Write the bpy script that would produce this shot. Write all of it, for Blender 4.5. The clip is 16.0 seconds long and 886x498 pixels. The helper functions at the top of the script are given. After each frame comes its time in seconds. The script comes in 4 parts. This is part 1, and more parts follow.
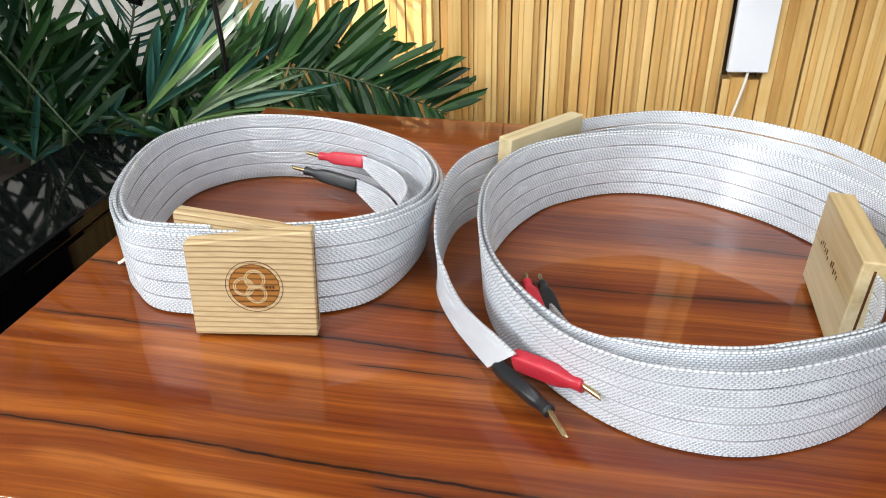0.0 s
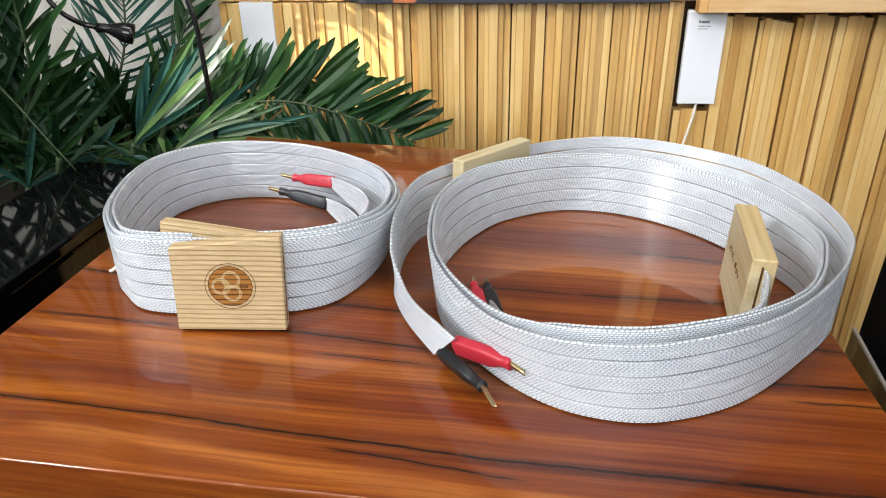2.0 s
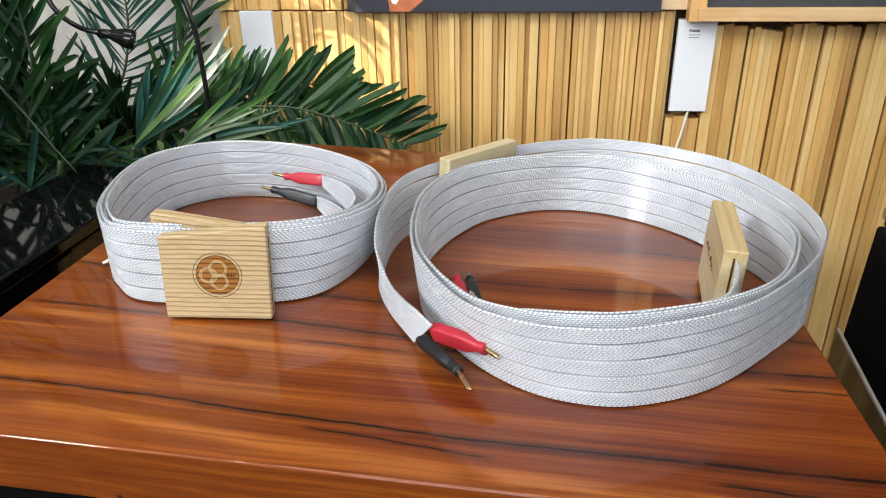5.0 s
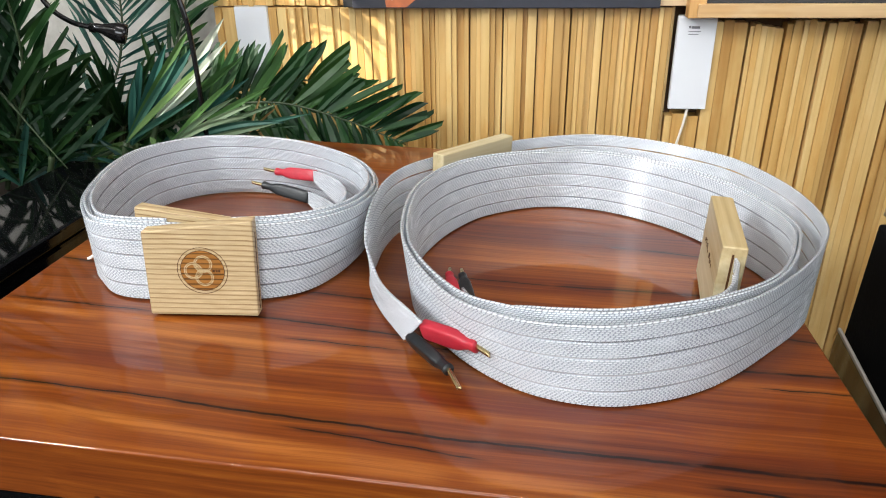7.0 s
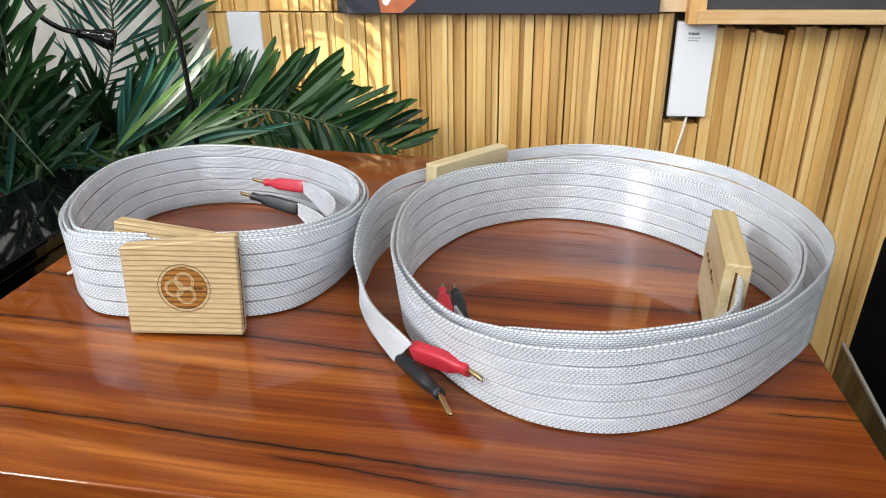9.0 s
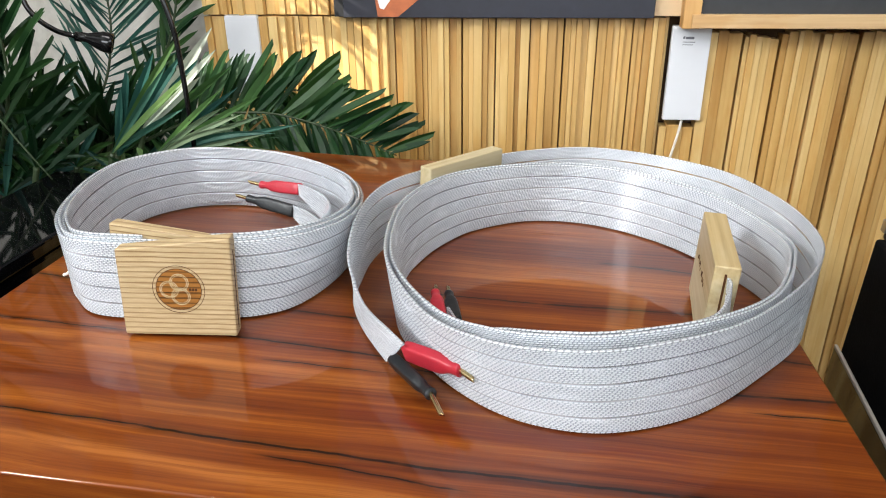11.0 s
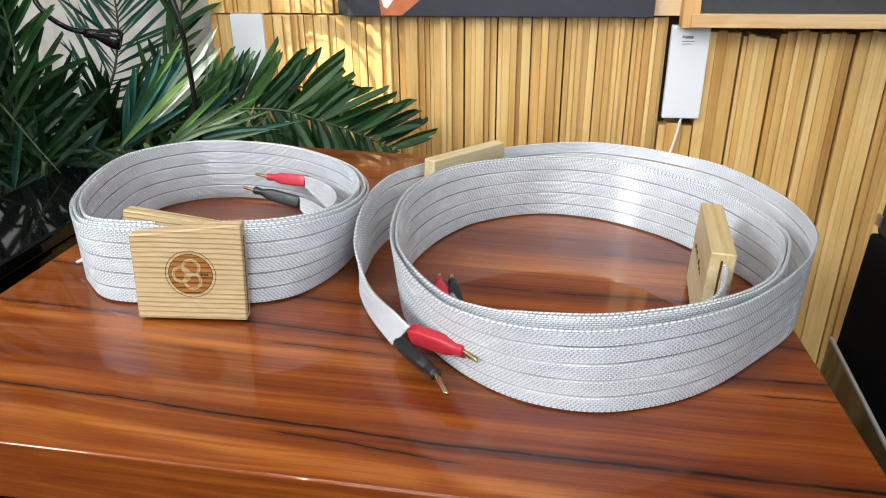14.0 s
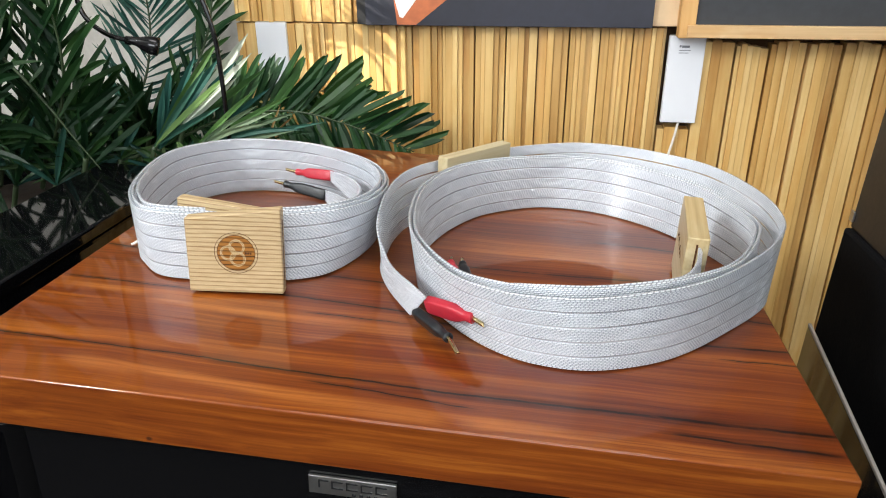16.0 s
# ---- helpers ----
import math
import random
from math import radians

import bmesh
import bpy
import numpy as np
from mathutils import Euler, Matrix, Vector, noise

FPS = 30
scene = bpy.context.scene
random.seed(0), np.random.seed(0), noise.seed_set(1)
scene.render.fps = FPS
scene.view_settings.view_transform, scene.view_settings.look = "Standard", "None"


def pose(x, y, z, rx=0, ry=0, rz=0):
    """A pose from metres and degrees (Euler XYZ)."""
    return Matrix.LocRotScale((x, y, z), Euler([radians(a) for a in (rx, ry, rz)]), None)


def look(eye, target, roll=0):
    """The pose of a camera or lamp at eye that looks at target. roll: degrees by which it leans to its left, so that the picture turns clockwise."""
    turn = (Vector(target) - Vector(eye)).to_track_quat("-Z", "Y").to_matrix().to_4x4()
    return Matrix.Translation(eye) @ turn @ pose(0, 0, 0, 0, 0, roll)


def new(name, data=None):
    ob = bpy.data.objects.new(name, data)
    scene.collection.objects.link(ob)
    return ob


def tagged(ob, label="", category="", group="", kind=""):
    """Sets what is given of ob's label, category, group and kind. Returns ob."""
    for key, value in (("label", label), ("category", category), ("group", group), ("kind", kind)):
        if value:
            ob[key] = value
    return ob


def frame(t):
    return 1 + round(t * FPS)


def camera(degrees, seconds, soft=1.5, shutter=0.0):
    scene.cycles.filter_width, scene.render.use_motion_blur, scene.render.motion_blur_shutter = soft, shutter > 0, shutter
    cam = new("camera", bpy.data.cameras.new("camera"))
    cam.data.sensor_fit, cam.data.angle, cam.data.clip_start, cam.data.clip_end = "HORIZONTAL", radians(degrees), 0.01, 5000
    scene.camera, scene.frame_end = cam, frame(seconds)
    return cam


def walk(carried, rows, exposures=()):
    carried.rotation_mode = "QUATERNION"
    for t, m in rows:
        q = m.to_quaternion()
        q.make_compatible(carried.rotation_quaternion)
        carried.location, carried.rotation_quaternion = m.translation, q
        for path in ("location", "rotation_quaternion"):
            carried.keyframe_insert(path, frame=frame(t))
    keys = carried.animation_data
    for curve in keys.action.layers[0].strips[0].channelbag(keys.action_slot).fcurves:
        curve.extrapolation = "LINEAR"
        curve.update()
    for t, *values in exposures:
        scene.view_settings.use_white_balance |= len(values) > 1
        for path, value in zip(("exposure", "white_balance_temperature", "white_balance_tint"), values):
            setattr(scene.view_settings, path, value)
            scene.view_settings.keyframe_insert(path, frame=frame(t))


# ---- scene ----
cam = camera(64.8, 16.0, soft=1.05)
PATH = [
    (0, (0.034, 0.03, 0.964), (-0.192, 1.76, -0.013), 1.3),
    (0.5, (0.035, 0.012, 0.967), (-0.179, 1.752, 0.005), 1.2),
    (1, (0.053, -0.013, 0.975), (-0.146, 1.742, 0.036), 1.2),
    (1.5, (0.065, -0.029, 0.976), (-0.129, 1.739, 0.061), 1.3),
    (2, (0.067, -0.032, 0.977), (-0.131, 1.748, 0.086), 1.4),
    (2.5, (0.068, -0.033, 0.974), (-0.136, 1.754, 0.1), 1.4),
    (3, (0.075, -0.044, 0.969), (-0.133, 1.747, 0.103), 1.4),
    (3.5, (0.079, -0.05, 0.97), (-0.132, 1.742, 0.108), 1.4),
    (6, (0.091, -0.049, 0.965), (-0.127, 1.748, 0.113), 1.5),
    (6.5, (0.092, -0.043, 0.958), (-0.127, 1.753, 0.106), 1.5),
    (7, (0.092, -0.039, 0.96), (-0.125, 1.758, 0.109), 1.6),
    (7.5, (0.092, -0.033, 0.961), (-0.125, 1.766, 0.114), 1.6),
    (8, (0.091, -0.024, 0.96), (-0.126, 1.776, 0.115), 1.6),
    (8.5, (0.093, -0.019, 0.96), (-0.122, 1.782, 0.117), 1.6),
    (9, (0.094, -0.018, 0.96), (-0.12, 1.784, 0.119), 1.7),
    (11.5, (0.099, -0.022, 0.961), (-0.112, 1.786, 0.13), 1.8),
    (12, (0.096, -0.021, 0.96), (-0.113, 1.787, 0.131), 1.8),
    (12.5, (0.094, -0.02, 0.958), (-0.115, 1.789, 0.13), 1.9),
    (13, (0.095, -0.021, 0.956), (-0.114, 1.787, 0.127), 1.9),
    (13.5, (0.097, -0.028, 0.956), (-0.112, 1.781, 0.128), 1.9),
    (14, (0.098, -0.039, 0.957), (-0.114, 1.77, 0.131), 2.0),
    (14.5, (0.104, -0.058, 0.959), (-0.111, 1.752, 0.135), 2.1),
    (15, (0.113, -0.074, 0.958), (-0.109, 1.735, 0.134), 2.1),
    (15.5, (0.114, -0.097, 0.966), (-0.119, 1.712, 0.144), 2.2),
    (16, (0.104, -0.111, 0.972), (-0.132, 1.7, 0.156), 2.2),
]
walk(cam, [(t, look(eye, target, roll)) for t, eye, target, roll in PATH], [(0, 0.42), (1.5, 0.40), (3.5, 0.34), (9, 0.33), (16, 0.35)])

# ---- light ----
SUN_WAY = Vector((0.55, 0.70, -0.45)).normalized()
world = bpy.data.worlds.new("sky")
scene.world = world
world.use_nodes = True
wn = world.node_tree.nodes
sky = wn.new("ShaderNodeTexSky")
sky.sky_type = "NISHITA"
sky.sun_disc = False
sky.sun_elevation = math.asin(-SUN_WAY.z)
sky.sun_rotation = math.atan2(-SUN_WAY.x, -SUN_WAY.y)
world.node_tree.links.new(sky.outputs[0], wn["Background"].inputs[0])
wn["Background"].inputs[1].default_value = 0.10


def lamp(name, kind, m, energy, color=(1, 1, 1), **kw):
    data = bpy.data.lights.new(name, kind)
    data.energy, data.color = energy, color
    if kind == "AREA":
        data.shape, data.size, data.size_y = "RECTANGLE", kw["size"], kw["size_y"]
    if kind == "SUN":
        data.angle = kw["angle"]
    if kind == "SPOT":
        data.spot_size, data.spot_blend, data.shadow_soft_size = radians(kw["cone"]), 0.6, kw["radius"]
    ob = new(name, data)
    ob.matrix_world = m
    return ob


lamp("sun", "SUN", look((0, 0, 4), Vector((0, 0, 4)) + SUN_WAY), 5.0, (1.0, 0.93, 0.82), angle=radians(0.5))
# sky light through the west window; south, east and ceiling lamps are added fill
lamp("south_fill_light", "AREA", look((0.3, -2.55, 1.75), (0.2, 0.5, 0.8)), 40, (0.93, 0.97, 1.0), size=1.9, size_y=1.2)
lamp("east_fill_light", "AREA", look((2.15, -0.3, 1.7), (0, 0.5, 0.8)), 14, (0.93, 0.97, 1.0), size=1.4, size_y=1.3)
lamp("west_window_light", "AREA", look((-1.97, -1.28, 2.3), (0, 0.6, 0.8)), 60, (0.95, 0.98, 1.0), size=0.5, size_y=0.5)
lamp("ceiling_fill_light", "AREA", look((0.05, 0.25, 2.66), (0.05, 0.35, 0.7)), 16, (1.0, 0.985, 0.96), size=1.5, size_y=0.5)
SPOTS = [(-0.98, -0.90), (-0.62, -0.90), (0.60, -0.90), (0.95, -0.90)]


# ---- materials ----
def material(name, rough=0.5, metal=0.0, color=(0.5, 0.5, 0.5)):
    m = bpy.data.materials.new(name)
    m.use_nodes = True
    b = m.node_tree.nodes["Principled BSDF"]
    b.inputs["Roughness"].default_value = rough
    b.inputs["Metallic"].default_value = metal
    b.inputs["Base Color"].default_value = (*color, 1)
    return m, m.node_tree.nodes, m.node_tree.links, b


class Graph:
    """Small helper to write node graphs as expressions."""

    def __init__(self, nodes, links):
        self.n, self.l = nodes, links

    def put(self, sock, v):
        if hasattr(v, "is_linked"):
            self.l.new(v, sock)
        else:
            sock.default_value = v

    def math(self, op, a, b=0.0, c=0.0):
        k = self.n.new("ShaderNodeMath")
        k.operation = op
        for s, v in zip(k.inputs, (a, b, c)):
            self.put(s, v)
        return k.outputs[0]

    def coords(self, kind="Object"):
        return self.n.new("ShaderNodeTexCoord").outputs[kind]

    def random(self):
        return self.n.new("ShaderNodeObjectInfo").outputs["Random"]

    def island(self):
        return self.n.new("ShaderNodeNewGeometry").outputs["Random Per Island"]

    def split(self, v):
        k = self.n.new("ShaderNodeSeparateXYZ")
        self.l.new(v, k.inputs[0])
        return k.outputs

    def join(self, x, y, z):
        k = self.n.new("ShaderNodeCombineXYZ")
        for s, v in zip(k.inputs, (x, y, z)):
            self.put(s, v)
        return k.outputs[0]

    def scaled(self, v, s, add=None):
        k = self.n.new("ShaderNodeVectorMath")
        k.operation = "MULTIPLY"
        self.l.new(v, k.inputs[0])
        k.inputs[1].default_value = s
        out = k.outputs[0]
        if add is not None:
            a = self.n.new("ShaderNodeVectorMath")
            self.l.new(out, a.inputs[0])
            self.put(a.inputs[1], add)
            out = a.outputs[0]
        return out

    def noise(self, v, scale, detail=4.0, rough=0.55, dist=0.0):
        k = self.n.new("ShaderNodeTexNoise")
        if v is not None:
            self.l.new(v, k.inputs["Vector"])
        k.inputs["Scale"].default_value = scale
        k.inputs["Detail"].default_value = detail
        k.inputs["Roughness"].default_value = rough
        k.inputs["Distortion"].default_value = dist
        return k.outputs[0]

    def white(self, v):
        k = self.n.new("ShaderNodeTexWhiteNoise")
        k.noise_dimensions = "1D"
        self.put(k.inputs["W"], v)
        return k.outputs[0]

    def ramp(self, v, stops):
        k = self.n.new("ShaderNodeValToRGB")
        self.put(k.inputs[0], v)
        e = k.color_ramp.elements
        while len(e) < len(stops):
            e.new(0.5)
        for el, (p, c) in zip(e, stops):
            el.position, el.color = p, (*c, 1) if len(c) == 3 else c
        return k.outputs[0]

    def grade(self, v, a, b, c=0.0, d=1.0):
        k = self.n.new("ShaderNodeMapRange")
        k.interpolation_type = "SMOOTHSTEP"
        self.put(k.inputs[0], v)
        for i, x in enumerate((a, b, c, d)):
            k.inputs[i + 1].default_value = x
        return k.outputs[0]

    def mix(self, f, a, b, mode="MIX"):
        k = self.n.new("ShaderNodeMix")
        k.data_type, k.blend_type = "RGBA", mode
        self.put(k.inputs[0], f)
        for s, v in ((k.inputs[6], a), (k.inputs[7], b)):
            self.put(s, (*v, 1) if isinstance(v, tuple) and len(v) == 3 else v)
        return k.outputs[2]

    def bump(self, h, strength, distance, bsdf):
        k = self.n.new("ShaderNodeBump")
        self.l.new(h, k.inputs["Height"])
        k.inputs["Strength"].default_value = strength
        k.inputs["Distance"].default_value = distance
        self.l.new(k.outputs[0], bsdf.inputs["Normal"])


def plain(name, color, rough=0.5, metal=0.0, grain=40.0, vary=0.12, bump=0.15, coat=0.0):
    """A surface of one colour with fine mottling and relief."""
    m, n, l, b = material(name, rough, metal, color)
    g = Graph(n, l)
    v = g.coords()
    f = g.math("ADD", g.math("MULTIPLY", g.noise(v, grain), 0.6), g.math("MULTIPLY", g.noise(v, grain * 0.12, 2), 0.4))
    dark = tuple(c * (1 - vary) for c in color)
    lite = tuple(min(1, c * (1 + vary)) for c in color)
    l.new(g.ramp(f, [(0.3, dark), (0.7, lite)]), b.inputs["Base Color"])
    g.put(b.inputs["Roughness"], g.grade(f, 0.2, 0.8, rough * 0.85, min(1, rough * 1.2)))
    b.inputs["Coat Weight"].default_value = coat
    b.inputs["Coat Roughness"].default_value = 0.04
    if bump:
        g.bump(f, bump, 0.002, b)
    return m


def table_wood():
    """Lacquered tropical hardwood, figure running along x with dark veins."""
    m, n, l, b = material("lacquered_table_wood", 0.32)
    g = Graph(n, l)
    p = g.coords()
    x, y, z = g.split(p)
    wob = g.math("MULTIPLY", g.math("SUBTRACT", g.noise(g.scaled(p, (2.6, 1.0, 1.0)), 1.6, 2), 0.5), 0.022)
    fine = g.math("MULTIPLY", g.math("SUBTRACT", g.noise(g.scaled(p, (9.0, 14.0, 14.0)), 1.0, 4), 0.5), 0.005)
    yy = g.math("ADD", y, g.math("ADD", wob, fine))
    zz = g.math("ADD", z, g.math("MULTIPLY", wob, 0.5))
    q = g.join(g.math("MULTIPLY", x, 1.2), g.math("MULTIPLY", yy, 26.0), g.math("MULTIPLY", zz, 26.0))
    broad = g.noise(q, 0.85, 2, 0.5)
    q2 = g.join(g.math("MULTIPLY", x, 5.0), g.math("MULTIPLY", yy, 330.0), g.math("MULTIPLY", zz, 330.0))
    lines = g.noise(q2, 1.0, 5, 0.6)
    q3 = g.join(g.math("MULTIPLY", x, 30.0), g.math("MULTIPLY", yy, 900.0), g.math("MULTIPLY", zz, 900.0))
    pores = g.noise(q3, 1.0, 2, 0.5)
    q4 = g.join(g.math("MULTIPLY", x, 2.2), g.math("MULTIPLY", yy, 85.0), g.math("MULTIPLY", zz, 85.0))
    mid = g.noise(q4, 1.0, 3, 0.5)
    tone = g.math("ADD", g.math("MULTIPLY", broad, 0.36), g.math("ADD", g.math("MULTIPLY", lines, 0.34), g.math("MULTIPLY", mid, 0.30)))
    col = g.ramp(tone, [(0.36, (0.066, 0.0100, 0.0028)), (0.44, (0.120, 0.0240, 0.0038)), (0.53, (0.182, 0.0440, 0.0058)), (0.63, (0.290, 0.0850, 0.0105))])
    # pale bands and dark veins: from x, y to x, y, half width
    wave = g.math("MULTIPLY", g.math("SUBTRACT", g.noise(g.scaled(p, (9.0, 6.0, 6.0)), 1.0, 4), 0.5), 0.007)
    tooth = g.math("MULTIPLY", g.math("SUBTRACT", g.noise(g.scaled(p, (60.0, 30.0, 30.0)), 1.0, 3), 0.5), 0.0022)
    yw = g.math("ADD", y, g.math("ADD", wave, tooth))

    def streaks(rows, soft):
        out = 0.0
        for xa, ya, xb, yb, w in rows:
            k = (yb - ya) / (xb - xa)
            d = g.math("ABSOLUTE", g.math("SUBTRACT", yw, g.math("MULTIPLY_ADD", x, k, ya - k * xa)))
            one = g.grade(d, w * soft, w * 1.15, 1.0, 0.0)
            if soft:
                one = g.math("MAXIMUM", one, g.math("MULTIPLY", g.grade(d, 0.0, w * 4.5, 1.0, 0.0), 0.50))
            one = g.math("MULTIPLY", one, g.math("MULTIPLY", g.grade(x, xa - 0.012, xa + 0.012), g.grade(x, xb - 0.012, xb + 0.012, 1.0, 0.0)))
            out = g.math("MAXIMUM", out, one)
        return out

    # last, widest pale row paints in the brighter light inside the right coil
    pale = streaks([(-0.20, 0.258, 0.06, 0.236, 0.009), (-0.19, 0.347, 0.10, 0.328, 0.009), (-0.28, 0.362, -0.20, 0.352, 0.006), (0.08, 0.237, 0.31, 0.233, 0.008), (0.05, 0.505, 0.26, 0.50, 0.036)], 0.0)
    ruddy = streaks([(-0.19, 0.304, -0.10, 0.302, 0.007), (-0.10, 0.385, 0.02, 0.380, 0.008), (0.0, 0.310, 0.20, 0.290, 0.012)], 0.0)
    veins = streaks([(-0.29, 0.280, -0.10, 0.274, 0.0010), (-0.11, 0.274, 0.05, 0.266, 0.0016), (0.04, 0.266, 0.20, 0.2645, 0.0019), (0.19, 0.265, 0.31, 0.265, 0.0023), (-0.101, 0.2738, -0.095, 0.2736, 0.0030),
                     (-0.03, 0.2615, 0.08, 0.252, 0.0010), (0.20, 0.2495, 0.30, 0.2465, 0.0018), (-0.28, 0.371, -0.17, 0.367, 0.0010), (-0.10, 0.374, 0.03, 0.364, 0.0015), (-0.06, 0.349, 0.02, 0.3475, 0.0008),
                     (-0.10, 0.4165, 0.0, 0.409, 0.0016), (0.22, 0.360, 0.31, 0.364, 0.0022), (0.26, 0.410, 0.31, 0.403, 0.0018), (0.25, 0.344, 0.31, 0.345, 0.0009), (0.03, 0.459, 0.12, 0.458, 0.0012),
                     (0.12, 0.458, 0.26, 0.464, 0.0018), (0.17, 0.542, 0.27, 0.533, 0.0018), (-0.29, 0.437, -0.23, 0.432, 0.0014), (0.02, 0.357, 0.09, 0.347, 0.0010)], 0.25)
    dark = g.math("MULTIPLY", veins, g.grade(g.noise(g.scaled(p, (22.0, 90.0, 90.0)), 1.0, 3), 0.28, 0.48, 0.62, 1.0))
    col = g.mix(g.math("MULTIPLY", pale, g.math("MULTIPLY", g.grade(mid, 0.3, 0.65, 0.35, 0.9), g.grade(lines, 0.38, 0.58, 0.45, 1.0))), col, (0.32, 0.105, 0.020))
    col = g.mix(g.math("MULTIPLY", ruddy, g.math("MULTIPLY", g.grade(mid, 0.35, 0.65, 0.75, 0.15), g.grade(lines, 0.42, 0.62, 1.0, 0.35))), col, (0.105, 0.0125, 0.0055))
    col = g.mix(g.math("MULTIPLY", g.grade(pores, 0.58, 0.75), 0.35), col, (0.10, 0.02, 0.006))
    col = g.mix(dark, col, (0.009, 0.003, 0.002))
    kx = g.math("MULTIPLY", g.math("SUBTRACT", x, -0.130), 0.75)
    kz = g.math("SUBTRACT", z, 0.664)
    kd = g.math("SQRT", g.math("ADD", g.math("MULTIPLY", kx, kx), g.math("MULTIPLY", kz, kz)))
    col = g.mix(g.math("MULTIPLY", g.grade(kd, 0.0008, 0.0022, 1.0, 0.0), g.grade(y, 0.228, 0.232, 0.9, 0.0)), col, (0.03, 0.006, 0.004))
    l.new(col, b.inputs["Base Color"])
    b.inputs["Coat Weight"].default_value = 1.0
    b.inputs["Coat IOR"].default_value = 1.46
    b.inputs["Specular IOR Level"].default_value = 0.12
    g.put(b.inputs["Coat Roughness"], g.grade(g.noise(p, 30.0, 4), 0.35, 0.75, 0.002, 0.009))
    return m


def pale_wood(name, light, mid, dark, axis, scale, rough=0.5):
    """Straight-grained sawn wood; axis: the direction of the grain."""
    m, n, l, b = material(name, rough)
    g = Graph(n, l)
    p = g.coords()
    rnd = g.random()
    stretch = [14.0, 14.0, 14.0]
    stretch[axis] = 0.7
    off = g.join(g.math("MULTIPLY", rnd, 37.0), g.math("MULTIPLY", rnd, 11.0), g.math("MULTIPLY", rnd, 23.0))
    q = g.scaled(p, tuple(s * scale for s in stretch), off)
    rings = g.noise(q, 1.0, 5, 0.62, 0.25)
    fibre = [90.0, 90.0, 90.0]
    fibre[axis] = 2.5
    thin = g.noise(g.scaled(p, tuple(s * scale for s in fibre), off), 1.0, 3)
    t = g.math("ADD", g.math("MULTIPLY", rings, 0.65), g.math("MULTIPLY", thin, 0.35))
    col = g.ramp(t, [(0.30, dark), (0.47, mid), (0.66, light)])
    col = g.mix(0.85, col, g.ramp(rnd, [(0.0, (0.60, 0.48, 0.34)), (0.2, (0.82, 0.73, 0.58)), (0.45, (0.98, 0.96, 0.92)), (0.75, (1.0, 1.0, 1.0)), (0.9, (0.90, 0.80, 0.64)), (1.0, (0.70, 0.56, 0.38))]), "MULTIPLY")
    stain = g.noise(g.scaled(p, tuple(2.6 if i == axis else 9.0 for i in range(3)), off), 1.0, 5, 0.62)
    col = g.mix(g.math("MULTIPLY", g.grade(stain, 0.50, 0.60), 0.55), col, g.mix(1.0, col, (0.86, 0.68, 0.42), "MULTIPLY"))
    l.new(col, b.inputs["Base Color"])
    g.put(b.inputs["Roughness"], g.grade(t, 0.3, 0.7, rough * 1.15, rough * 0.85))
    g.bump(t, 0.25, 0.001, b)
    return m


def ash_block(name, lo, hi, line):
    """Oiled ash with regular darker growth lines across the face."""
    m, n, l, b = material(name, 0.42)
    g = Graph(n, l)
    p = g.coords()
    x, y, z = g.split(p)
    wob = g.math("MULTIPLY", g.noise(g.scaled(p, (14.0, 30.0, 30.0)), 1.0, 3), 0.0035)
    w = g.math("ADD", z, g.math("ADD", wob, g.math("MULTIPLY", y, 0.5)))
    s = g.math("FRACT", g.math("MULTIPLY", w, 268.0))
    ring = g.math("MULTIPLY", g.grade(s, 0.50, 0.90), g.grade(s, 0.93, 1.0, 1.0, 0.0))
    ring = g.math("MULTIPLY", ring, g.grade(g.noise(g.scaled(p, (8.0, 30.0, 60.0)), 1.0, 2), 0.3, 0.6, 0.45, 1.0))
    fibre = g.noise(g.scaled(p, (60.0, 700.0, 700.0)), 1.0, 3)
    base = g.ramp(fibre, [(0.3, lo), (0.7, hi)])
    col = g.mix(g.math("MULTIPLY", ring, 0.9), base, line)
    l.new(col, b.inputs["Base Color"])
    g.bump(g.math("SUBTRACT", fibre, ring), 0.2, 0.0006, b)
    return m


